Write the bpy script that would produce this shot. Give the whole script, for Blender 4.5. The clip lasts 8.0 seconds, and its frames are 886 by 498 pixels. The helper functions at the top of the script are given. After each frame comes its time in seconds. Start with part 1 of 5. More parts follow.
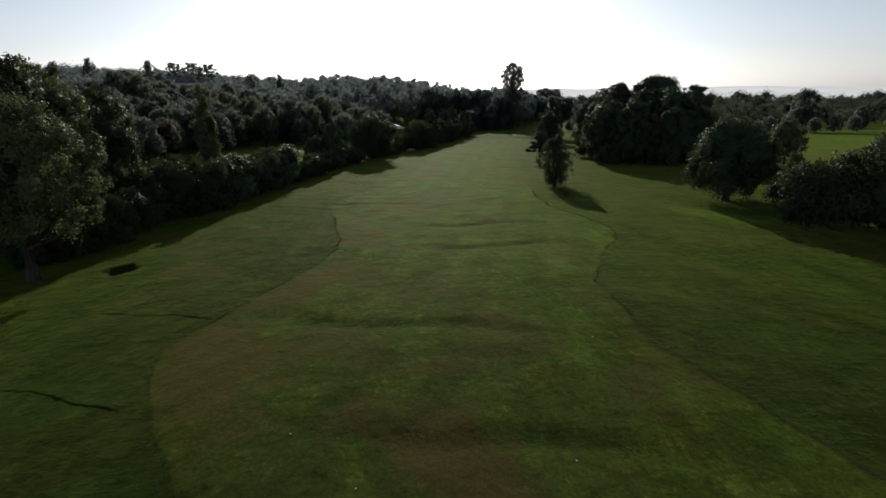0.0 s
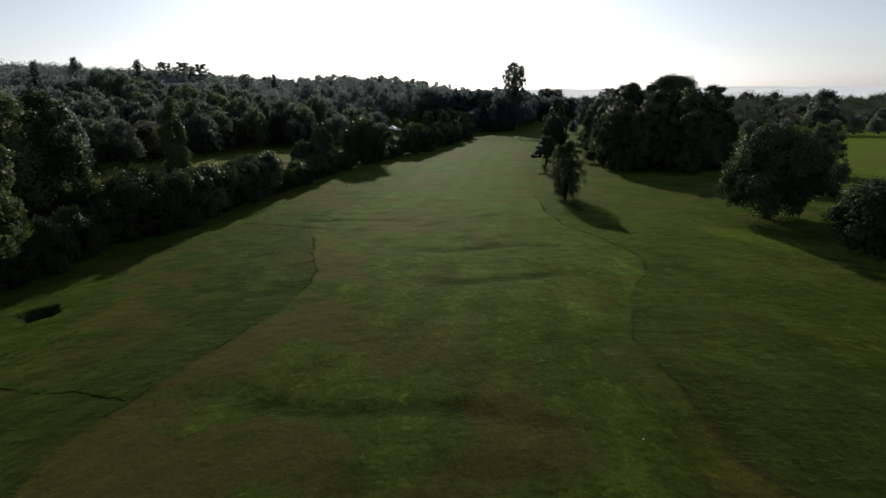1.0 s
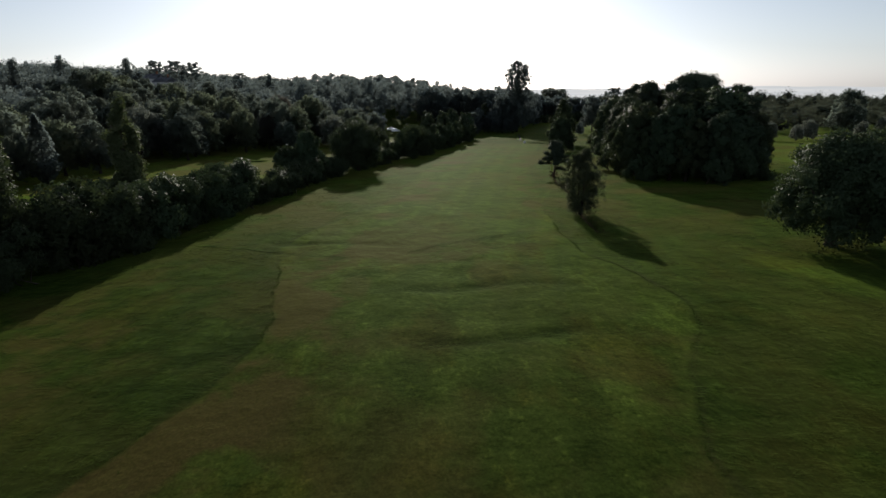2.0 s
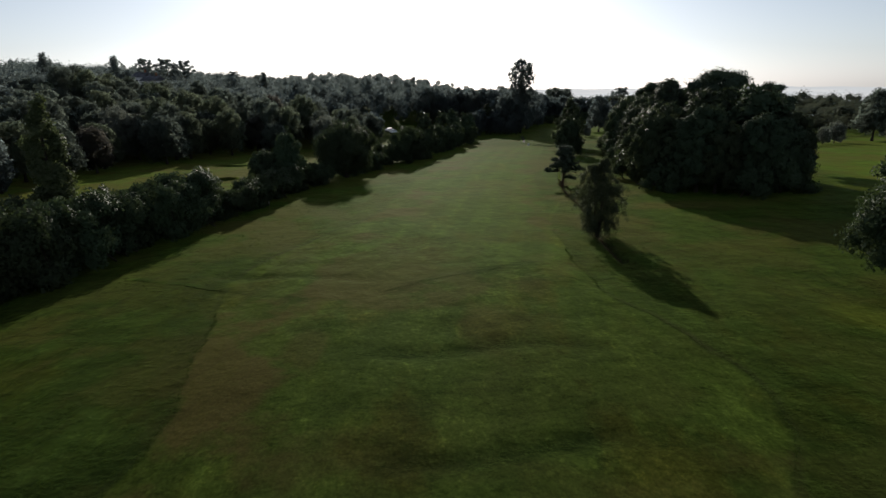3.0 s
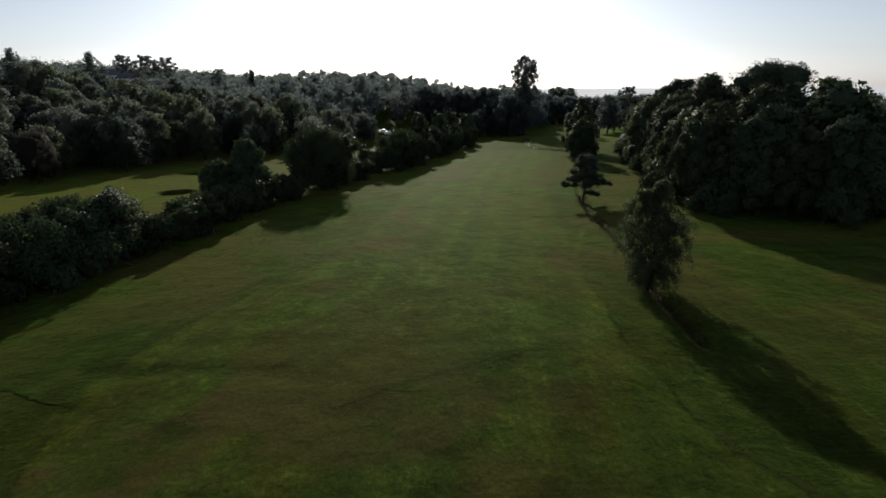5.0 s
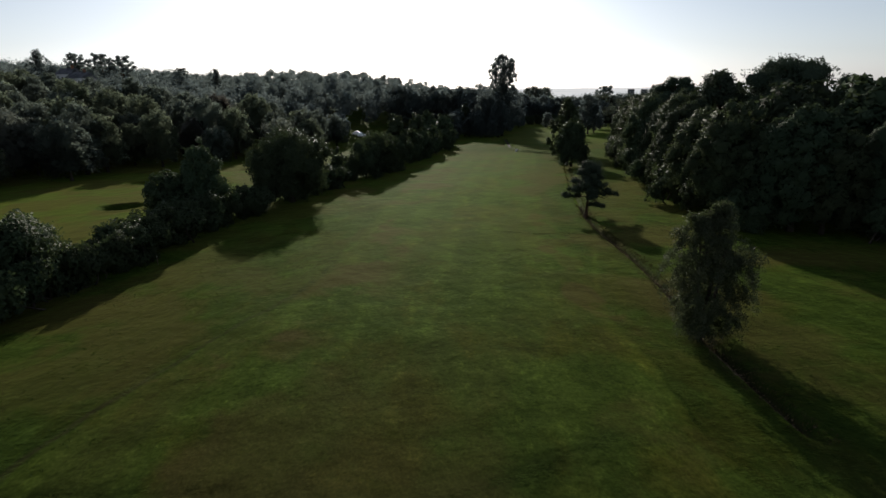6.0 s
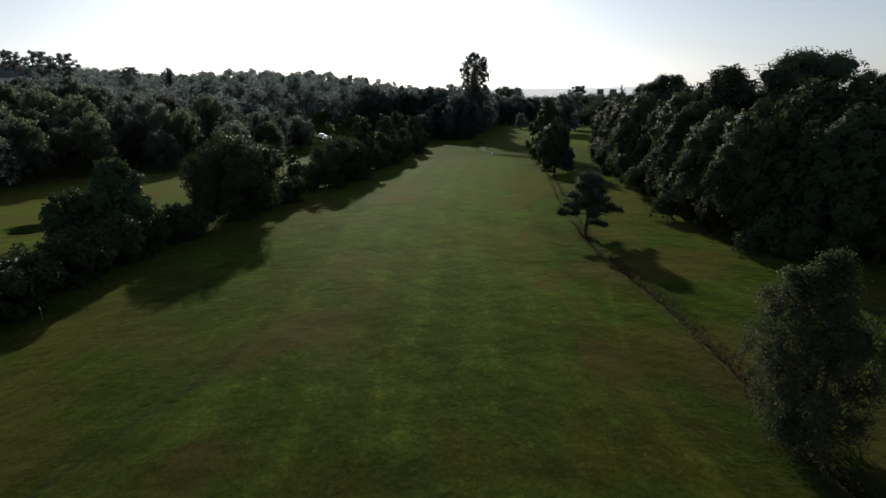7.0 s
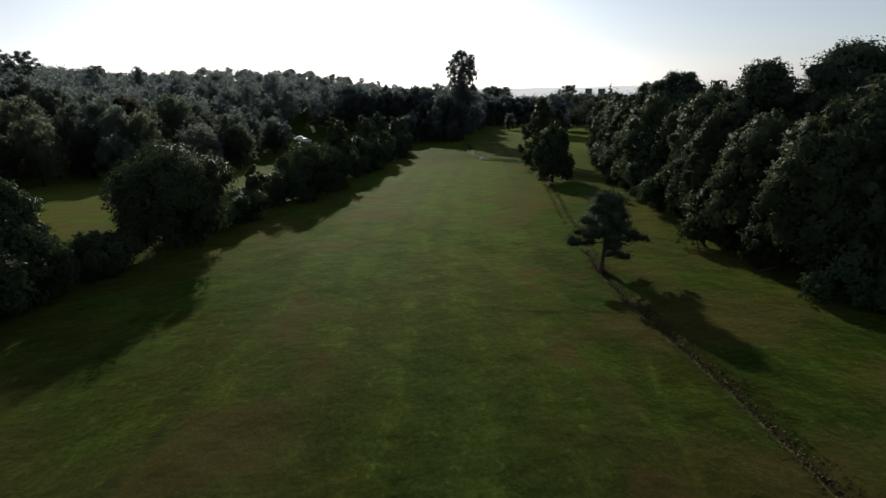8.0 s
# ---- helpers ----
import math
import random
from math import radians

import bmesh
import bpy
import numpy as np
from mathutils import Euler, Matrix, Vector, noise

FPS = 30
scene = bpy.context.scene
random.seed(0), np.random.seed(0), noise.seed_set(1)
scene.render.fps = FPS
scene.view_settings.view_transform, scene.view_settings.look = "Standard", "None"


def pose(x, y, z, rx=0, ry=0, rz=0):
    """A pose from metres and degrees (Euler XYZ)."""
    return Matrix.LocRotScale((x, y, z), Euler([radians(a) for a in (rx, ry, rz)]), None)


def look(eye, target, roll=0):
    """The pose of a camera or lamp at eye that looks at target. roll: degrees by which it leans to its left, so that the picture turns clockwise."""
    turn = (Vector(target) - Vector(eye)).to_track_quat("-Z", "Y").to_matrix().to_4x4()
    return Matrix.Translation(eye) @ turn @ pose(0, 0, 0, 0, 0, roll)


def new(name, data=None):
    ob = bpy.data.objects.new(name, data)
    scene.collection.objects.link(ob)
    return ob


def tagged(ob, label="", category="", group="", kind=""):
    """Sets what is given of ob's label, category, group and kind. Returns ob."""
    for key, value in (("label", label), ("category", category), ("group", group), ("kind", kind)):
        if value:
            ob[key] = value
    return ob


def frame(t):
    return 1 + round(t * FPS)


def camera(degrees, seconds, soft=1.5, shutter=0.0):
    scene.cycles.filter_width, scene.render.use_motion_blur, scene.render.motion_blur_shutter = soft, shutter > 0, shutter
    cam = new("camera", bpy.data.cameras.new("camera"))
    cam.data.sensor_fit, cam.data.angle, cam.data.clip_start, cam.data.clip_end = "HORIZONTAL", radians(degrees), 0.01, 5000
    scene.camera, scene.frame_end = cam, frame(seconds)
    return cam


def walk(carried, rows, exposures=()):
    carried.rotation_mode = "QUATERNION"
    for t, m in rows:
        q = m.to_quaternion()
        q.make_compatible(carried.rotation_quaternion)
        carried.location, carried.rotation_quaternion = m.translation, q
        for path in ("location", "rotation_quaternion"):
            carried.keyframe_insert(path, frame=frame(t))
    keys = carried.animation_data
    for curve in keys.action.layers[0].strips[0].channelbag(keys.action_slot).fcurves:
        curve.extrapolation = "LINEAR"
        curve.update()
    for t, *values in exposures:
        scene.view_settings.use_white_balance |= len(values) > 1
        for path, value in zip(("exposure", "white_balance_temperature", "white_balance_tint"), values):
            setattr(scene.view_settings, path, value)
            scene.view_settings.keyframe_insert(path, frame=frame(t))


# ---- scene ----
cam = camera(79.1, 8.0)
METRES, EYE, TILT, LEAN, TURN = 83.3, 14.0, -1.8, -0.9, 0.0
ROWS = [
    (0.0, 0.0, 0.0, 0.0, -0.39, -15.03, 1.45),
    (0.5, 0.0034, 0.0576, 0.0022, -0.37, -15.02, 1.44),
    (1.0, 0.0056, 0.118, 0.0043, -0.39, -15.02, 1.44),
    (1.5, 0.0087, 0.1818, 0.0056, -0.28, -15.03, 1.43),
    (3.0, 0.032, 0.3902, 0.0073, 0.14, -15.04, 1.35),
    (3.5, 0.041, 0.4514, 0.0057, 0.54, -15.04, 1.34),
    (4.0, 0.048, 0.5059, 0.0057, 0.65, -15.04, 1.28),
    (5.5, 0.0331, 0.6512, 0.0077, -0.98, -15.09, 1.36),
    (6.0, 0.0238, 0.7142, 0.0086, -2.73, -15.12, 1.49),
    (6.5, 0.0217, 0.7823, 0.0091, -4.32, -15.16, 1.62),
    (7.0, 0.0271, 0.8512, 0.0094, -5.92, -15.16, 1.65),
    (7.5, 0.0369, 0.9204, 0.0106, -6.92, -15.2, 1.74),
    (8.0, 0.0489, 0.9933, 0.0121, -7.25, -15.23, 1.77),
]
walk(cam, [(t, pose(0, 0, EYE, TILT, LEAN, TURN) @ pose(METRES * x, METRES * y, METRES * z, 90 + pitch, roll, yaw)) for t, x, y, z, yaw, pitch, roll in ROWS])

# ---- light ----
SUN_ELEV, SUN_AZ = 18.5, -3.0          # degrees above the horizon; degrees east of +y
world = bpy.data.worlds.new("sky")
scene.world = world
world.use_nodes = True
wn = world.node_tree.nodes
sky = wn.new("ShaderNodeTexSky")
sky.sky_type, sky.sun_disc = "NISHITA", False
sky.sun_elevation, sky.sun_rotation = radians(SUN_ELEV), radians(SUN_AZ)
sky.air_density, sky.dust_density, sky.ozone_density, sky.altitude = 1.0, 0.8, 2.0, 60
wn["Background"].inputs["Strength"].default_value = 0.094
pale = wn.new("ShaderNodeHueSaturation")          # morning haze washes the sky's colours out
pale.inputs["Saturation"].default_value = 0.44
world.node_tree.links.new(sky.outputs[0], pale.inputs["Color"])
cool = wn.new("ShaderNodeMix")
cool.data_type, cool.blend_type = "RGBA", "MULTIPLY"
cool.inputs[0].default_value, cool.inputs[7].default_value = 1.0, (0.93, 0.99, 1.11, 1)
world.node_tree.links.new(pale.outputs[0], cool.inputs[6])
haze = wn.new("ShaderNodeMix")                       # added fill: even scattered light of the hazy air, from all sides
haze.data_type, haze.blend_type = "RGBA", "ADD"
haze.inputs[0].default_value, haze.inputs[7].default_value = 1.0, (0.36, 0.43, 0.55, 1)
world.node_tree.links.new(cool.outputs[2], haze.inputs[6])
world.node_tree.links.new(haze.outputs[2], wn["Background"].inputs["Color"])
sun = new("sun", bpy.data.lights.new("sun", "SUN"))
sun.data.energy, sun.data.angle, sun.data.color = 5.0, radians(0.6), (1.0, 0.93, 0.82)
SUN_DIR = Vector((math.sin(radians(SUN_AZ)) * math.cos(radians(SUN_ELEV)), math.cos(radians(SUN_AZ)) * math.cos(radians(SUN_ELEV)), math.sin(radians(SUN_ELEV))))
sun.matrix_world = look((0, 0, 60), Vector((0, 0, 60)) - SUN_DIR)
scene.view_settings.exposure = -0.17


# ---- materials ----
def material(name):
    m = bpy.data.materials.new(name)
    m.use_nodes = True
    nt = m.node_tree
    return m, nt, nt.nodes["Principled BSDF"], nt.nodes["Material Output"]


def node(nt, kind, **inputs):
    n = nt.nodes.new(kind)
    for key, v in inputs.items():
        n.inputs[key.replace("_", " ")].default_value = v
    return n


def mix(nt, fac, a, b, mode="MIX"):
    n = nt.nodes.new("ShaderNodeMix")
    n.data_type, n.blend_type = "RGBA", mode
    for k, v in ((0, fac), (6, a), (7, b)):
        if hasattr(v, "links"):
            nt.links.new(v, n.inputs[k])
        else:
            n.inputs[k].default_value = v if k == 0 else (*v, 1)
    return n.outputs[2]


def ramp(nt, source, lo, hi):
    n = nt.nodes.new("ShaderNodeMapRange")
    n.inputs["From Min"].default_value, n.inputs["From Max"].default_value = lo, hi
    n.interpolation_type = "SMOOTHSTEP"
    nt.links.new(source, n.inputs["Value"])
    return n.outputs["Result"]


def coords(nt, scale=(1, 1, 1), turn=0.0):
    geo = nt.nodes.new("ShaderNodeNewGeometry")
    m = nt.nodes.new("ShaderNodeMapping")
    m.inputs["Scale"].default_value, m.inputs["Rotation"].default_value = scale, (0, 0, turn)
    nt.links.new(geo.outputs["Position"], m.inputs["Vector"])
    return m.outputs["Vector"]


def noise_of(nt, vec, scale, detail=4.0, rough=0.55):
    n = node(nt, "ShaderNodeTexNoise", Scale=scale, Detail=detail, Roughness=rough)
    nt.links.new(vec, n.inputs["Vector"])
    return n.outputs["Fac"]


def leaf_material(name, dark, light, glow, rough=0.6, through_share=0.3, bloom=0.0, gloss=0.02, gaps=0.0):
    """Leaves: colour varies leaf by leaf and tree by tree, and some light comes through. gaps: the share of open air between the leaves of a spray."""
    m, nt, bsdf, out = material(name)
    geo = nt.nodes.new("ShaderNodeNewGeometry")
    info = nt.nodes.new("ShaderNodeObjectInfo")
    c = mix(nt, geo.outputs["Random Per Island"], dark, light)
    tone = nt.nodes.new("ShaderNodeHueSaturation")
    hue = nt.nodes.new("ShaderNodeMapRange")
    hue.inputs["To Min"].default_value, hue.inputs["To Max"].default_value = 0.47, 0.53
    val = nt.nodes.new("ShaderNodeMapRange")
    val.inputs["To Min"].default_value, val.inputs["To Max"].default_value = 0.75, 1.25
    nt.links.new(info.outputs["Random"], hue.inputs["Value"])
    nt.links.new(info.outputs["Random"], val.inputs["Value"])
    nt.links.new(hue.outputs[0], tone.inputs["Hue"])
    nt.links.new(val.outputs[0], tone.inputs["Value"])
    nt.links.new(c, tone.inputs["Color"])
    nt.links.new(tone.outputs[0], bsdf.inputs["Base Color"])
    bsdf.inputs["Roughness"].default_value = rough
    bsdf.inputs["Specular IOR Level"].default_value = gloss
    bsdf.inputs["Sheen Weight"].default_value = bloom          # pale waxy bloom of the leaf
    bsdf.inputs["Sheen Roughness"].default_value = 0.6
    bsdf.inputs["Sheen Tint"].default_value = (0.86, 0.93, 1.0, 1)
    tr = nt.nodes.new("ShaderNodeBsdfTranslucent")
    tr.inputs["Color"].default_value = (*glow, 1)
    ms = nt.nodes.new("ShaderNodeMixShader")
    ms.inputs[0].default_value = through_share
    nt.links.new(bsdf.outputs[0], ms.inputs[1])
    nt.links.new(tr.outputs[0], ms.inputs[2])
    shader = ms
    if gaps:
        shader = nt.nodes.new("ShaderNodeMixShader")
        shader.inputs[0].default_value = gaps
        nt.links.new(ms.outputs[0], shader.inputs[1])
        nt.links.new(nt.nodes.new("ShaderNodeBsdfTransparent").outputs[0], shader.inputs[2])
    nt.links.new(shader.outputs[0], out.inputs["Surface"])
    return m


def rough_material(name, a, b, scale, rough=0.9, bump=0.4, stretch=(1, 1, 1)):
    m, nt, bsdf, out = material(name)
    v = coords(nt, stretch)
    n1, n2 = noise_of(nt, v, scale, 6), noise_of(nt, v, scale * 0.15, 3)
    c = mix(nt, ramp(nt, n1, 0.3, 0.7), a, b)
    c = mix(nt, ramp(nt, n2, 0.4, 0.65), c, tuple(0.6 * k for k in a))
    nt.links.new(c, bsdf.inputs["Base Color"])
    bsdf.inputs["Roughness"].default_value, bsdf.inputs["Specular IOR Level"].default_value = rough, 0.08
    bm_ = node(nt, "ShaderNodeBump", Strength=bump, Distance=0.05)
    nt.links.new(n1, bm_.inputs["Height"])
    nt.links.new(bm_.outputs[0], bsdf.inputs["Normal"])
    return m


def grass_material():
    m, nt, bsdf, out = material("grass")
    v = coords(nt)
    along = coords(nt, (1.0, 0.75, 1.0), 0.15)
    big, mid, fine = noise_of(nt, v, 0.09, 5, 0.6), noise_of(nt, along, 0.42, 4, 0.55), noise_of(nt, v, 3.5, 6, 0.7)
    fair = nt.nodes.new("ShaderNodeAttribute")
    fair.attribute_name = "fairway"
    dry = nt.nodes.new("ShaderNodeAttribute")
    dry.attribute_name = "dry"
    soil_shade = nt.nodes.new("ShaderNodeAttribute")
    soil_shade.attribute_name = "soil_shade"
    across = noise_of(nt, coords(nt, (0.30, 1.0, 1.0), -0.1), 0.40, 7, 0.70)
    streak = noise_of(nt, coords(nt, (1.0, 0.38, 1.0), 0.05), 0.42, 6, 0.68)
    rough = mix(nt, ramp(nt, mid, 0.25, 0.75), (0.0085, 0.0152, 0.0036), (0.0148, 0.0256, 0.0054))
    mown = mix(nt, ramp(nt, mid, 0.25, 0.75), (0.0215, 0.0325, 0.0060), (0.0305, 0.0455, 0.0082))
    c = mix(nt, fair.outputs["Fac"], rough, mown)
    pale = nt.nodes.new("ShaderNodeMath")          # values past 1 are worn pale
    pale.operation, pale.use_clamp = "SUBTRACT", True
    nt.links.new(fair.outputs["Fac"], pale.inputs[0])
    pale.inputs[1].default_value = 1.0
    c = mix(nt, pale.outputs[0], c, (2.3, 2.2, 2.0), "MULTIPLY")
    fuzz = mix(nt, fair.outputs["Fac"], (0.47, 0.73, 0.09), (0.56, 0.91, 0.105))          # blade tips seen at a low angle
    c = mix(nt, ramp(nt, streak, 0.48, 0.66), c, (1.42, 1.42, 1.36), "MULTIPLY")
    fuzz = mix(nt, ramp(nt, streak, 0.48, 0.66), fuzz, (1.14, 1.14, 1.1), "MULTIPLY")
    fuzz = mix(nt, ramp(nt, across, 0.48, 0.68), fuzz, (0.78, 0.82, 0.84), "MULTIPLY")
    c = mix(nt, ramp(nt, across, 0.50, 0.72), c, (0.62, 0.66, 0.68), "MULTIPLY")
    worn = ramp(nt, noise_of(nt, coords(nt, (1.0, 0.6, 1.0), 0.2), 0.17, 5, 0.62), 0.48, 0.64)
    c = mix(nt, worn, c, (1.18, 0.87, 0.84), "MULTIPLY")
    fuzz = mix(nt, worn, fuzz, (1.05, 0.93, 0.95), "MULTIPLY")
    flecks = ramp(nt, noise_of(nt, v, 1.2, 6, 0.72), 0.55, 0.70)
    c = mix(nt, flecks, c, (1.75, 1.68, 1.6), "MULTIPLY")
    tufts = ramp(nt, noise_of(nt, coords(nt, (0.7, 1.0, 1.0)), 1.7, 6, 0.72), 0.54, 0.68)
    c = mix(nt, tufts, c, (0.60, 0.64, 0.62), "MULTIPLY")
    scuffs = ramp(nt, noise_of(nt, coords(nt, (1.0, 0.55, 1.0), 0.1), 0.85, 7, 0.75), 0.57, 0.68)          # pale scuffs, longer than wide
    c = mix(nt, scuffs, c, (1.7, 1.62, 1.45), "MULTIPLY")
    fuzz = mix(nt, scuffs, fuzz, (1.2, 1.18, 1.2), "MULTIPLY")
    straw = mix(nt, ramp(nt, fine, 0.3, 0.7), (0.0325, 0.0262, 0.0090), (0.0450, 0.0368, 0.0132))
    patch = nt.nodes.new("ShaderNodeMath")
    patch.operation = "MULTIPLY"
    nt.links.new(ramp(nt, big, 0.44, 0.56), patch.inputs[0])
    nt.links.new(dry.outputs["Fac"], patch.inputs[1])
    parched = nt.nodes.new("ShaderNodeMath")          # values past 1 are brown throughout
    parched.operation, parched.use_clamp = "SUBTRACT", True
    nt.links.new(dry.outputs["Fac"], parched.inputs[0])
    parched.inputs[1].default_value = 1.0
    brown = nt.nodes.new("ShaderNodeMath")
    brown.operation, brown.use_clamp = "MAXIMUM", True
    nt.links.new(patch.outputs[0], brown.inputs[0])
    nt.links.new(parched.outputs[0], brown.inputs[1])
    c = mix(nt, brown.outputs[0], c, straw)
    fuzz = mix(nt, brown.outputs[0], fuzz, (0.575, 0.70, 0.105))
    c = mix(nt, ramp(nt, fine, 0.35, 0.7), c, (0.60, 0.63, 0.58), "MULTIPLY")
    sward = noise_of(nt, coords(nt, (1.0, 0.7, 1.0)), 9.0, 5, 0.75)
    c = mix(nt, ramp(nt, sward, 0.42, 0.66), c, (1.42, 1.38, 1.3), "MULTIPLY")
    # bare earth, and shade painted along edges, drains and the small pit
    c = mix(nt, soil_shade.outputs["Fac"], c, (0.020, 0.0155, 0.0095))
    nt.links.new(c, bsdf.inputs["Base Color"])
    bsdf.inputs["Roughness"].default_value = 0.8
    bsdf.inputs["Specular IOR Level"].default_value = 0.004
    bsdf.inputs["Sheen Weight"].default_value = 0.138
    bsdf.inputs["Sheen Roughness"].default_value = 0.35
    nt.links.new(fuzz, bsdf.inputs["Sheen Tint"])
    hum = node(nt, "ShaderNodeBump", Strength=0.9, Distance=0.38)
    nt.links.new(mid, hum.inputs["Height"])
    bm_ = node(nt, "ShaderNodeBump", Strength=0.45, Distance=0.04)
    nt.links.new(fine, bm_.inputs["Height"])
    nt.links.new(hum.outputs[0], bm_.inputs["Normal"])
    ragged = nt.nodes.new("ShaderNodeMath")          # uncut grass is tufty, mown grass smooth
    ragged.operation, ragged.use_clamp = "SUBTRACT", True
    ragged.inputs[0].default_value = 1.0
    nt.links.new(fair.outputs["Fac"], ragged.inputs[1])
    clods = ramp(nt, noise_of(nt, coords(nt, (0.5, 1.0, 1.0), 0.25), 1.3, 7, 0.72), 0.46, 0.70)
    tuft = node(nt, "ShaderNodeBump", Distance=0.035)
    nt.links.new(ragged.outputs[0], tuft.inputs["Strength"])
    nt.links.new(clods, tuft.inputs["Height"])
    nt.links.new(bm_.outputs[0], tuft.inputs["Normal"])
    nt.links.new(tuft.outputs[0], bsdf.inputs["Normal"])
    return m


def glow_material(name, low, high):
    """Plain far distance: pale haze put in as glow, with darker bands of land."""
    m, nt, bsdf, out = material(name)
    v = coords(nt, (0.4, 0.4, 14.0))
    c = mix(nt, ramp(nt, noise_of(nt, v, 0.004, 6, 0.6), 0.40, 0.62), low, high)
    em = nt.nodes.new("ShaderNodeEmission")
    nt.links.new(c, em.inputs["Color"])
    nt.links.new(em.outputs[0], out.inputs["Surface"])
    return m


def paint(name, colour, rough=0.4, metal=0.0, wear=0.15):
    m, nt, bsdf, out = material(name)
    n = noise_of(nt, coords(nt), 2.5, 5)
    nt.links.new(mix(nt, ramp(nt, n, 0.35, 0.75), colour, tuple(k * (1 - wear) for k in colour)), bsdf.inputs["Base Color"])
    bsdf.inputs["Roughness"].default_value, bsdf.inputs["Metallic"].default_value = rough, metal
    return m


GRASS = grass_material()
LEAF = leaf_material("leaf_oak", (0.035, 0.050, 0.028), (0.060, 0.078, 0.044), (0.06, 0.085, 0.03), 0.5, 0.28)
LEAF_PALE = leaf_material("leaf_birch", (0.056, 0.072, 0.034), (0.105, 0.120, 0.064), (0.10, 0.13, 0.045), 0.5, 0.35)
LEAF_BIRCH = leaf_material("leaf_birch_young", (0.038, 0.050, 0.030), (0.080, 0.092, 0.056), (0.085, 0.11, 0.045), 0.45, 0.3)
LEAF_EDGE = leaf_material("leaf_hornbeam", (0.032, 0.045, 0.026), (0.064, 0.079, 0.044), (0.08, 0.105, 0.04), 0.5, 0.3)
LEAF_WOOD = leaf_material("leaf_turkey_oak", (0.028, 0.040, 0.024), (0.052, 0.066, 0.038), (0.05, 0.07, 0.03), 0.6, 0.25)
# far leaves, grey to hill: air haze put into paler, greyer colours
LEAF_GREY = leaf_material("leaf_willow_hazed", (0.095, 0.110, 0.088), (0.120, 0.130, 0.110), (0.20, 0.22, 0.18), 0.8, 0.6, 0.0, 0.02, 0.24)
LEAF_DISTANT = leaf_material("leaf_far_hazed", (0.080, 0.100, 0.090), (0.102, 0.124, 0.112), (0.165, 0.20, 0.19), 0.8, 0.74, 0.0, 0.02, 0.26)
LEAF_OLIVE = leaf_material("leaf_lime_hazed", (0.080, 0.098, 0.064), (0.105, 0.120, 0.084), (0.155, 0.185, 0.12), 0.8, 0.70, 0.0, 0.02, 0.26)
LEAF_COPPER = leaf_material("leaf_copper_hazed", (0.070, 0.070, 0.054), (0.090, 0.088, 0.068), (0.13, 0.12, 0.10), 0.8, 0.70, 0.0, 0.02, 0.26)
LEAF_HILL = leaf_material("leaf_hill_hazed", (0.068, 0.086, 0.066), (0.096, 0.114, 0.090), (0.155, 0.185, 0.15), 0.8, 0.66, 0.0, 0.02, 0.26)
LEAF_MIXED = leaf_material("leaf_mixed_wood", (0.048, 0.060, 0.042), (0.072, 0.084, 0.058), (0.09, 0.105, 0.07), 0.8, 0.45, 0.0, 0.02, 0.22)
NEEDLE = leaf_material("needles", (0.034, 0.046, 0.032), (0.060, 0.075, 0.048), (0.05, 0.07, 0.035), 0.5, 0.2)
BARK = rough_material("bark", (0.040, 0.032, 0.025), (0.085, 0.070, 0.056), 9.0, 0.95, 0.8, (1, 1, 0.2))
BARK_PINE = rough_material("bark_pine", (0.075, 0.045, 0.030), (0.15, 0.09, 0.055), 7.0, 0.95, 0.8, (1, 1, 0.3))
SOIL_DARK = rough_material("dark_soil", (0.016, 0.014, 0.010), (0.034, 0.029, 0.020), 4.0, 0.95, 0.6)
LITTER = rough_material("dead_leaves", (0.10, 0.072, 0.040), (0.20, 0.150, 0.085), 3.0, 0.9, 0.3)
SAND_PATH = rough_material("gravel_path", (0.22, 0.20, 0.17), (0.34, 0.31, 0.26), 6.0, 0.95, 0.5)
WHITE = paint("white_paint", (0.78, 0.78, 0.76), 0.35)
SILVER = paint("silver_paint", (0.75, 0.76, 0.78), 0.28, 0.9)
GLASS = paint("dark_glass", (0.02, 0.024, 0.028), 0.08)
RUBBER = paint("rubber", (0.02, 0.02, 0.02), 0.9)
PLASTER = paint("pale_plaster", (0.66, 0.63, 0.58), 0.9)
CONCRETE = rough_material("dark_concrete", (0.10, 0.105, 0.11), (0.16, 0.165, 0.17), 2.0)
BRICK = rough_material("brick_wall", (0.23, 0.11, 0.07), (0.32, 0.17, 0.11), 3.0)
ROOF = rough_material("roof_slate", (0.085, 0.085, 0.09), (0.14, 0.14, 0.145), 5.0)
POST = rough_material("weathered_wood", (0.16, 0.12, 0.08), (0.26, 0.21, 0.15), 8.0)
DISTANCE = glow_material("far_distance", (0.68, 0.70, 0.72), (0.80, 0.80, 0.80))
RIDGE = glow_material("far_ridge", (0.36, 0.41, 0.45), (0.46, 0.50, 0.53))


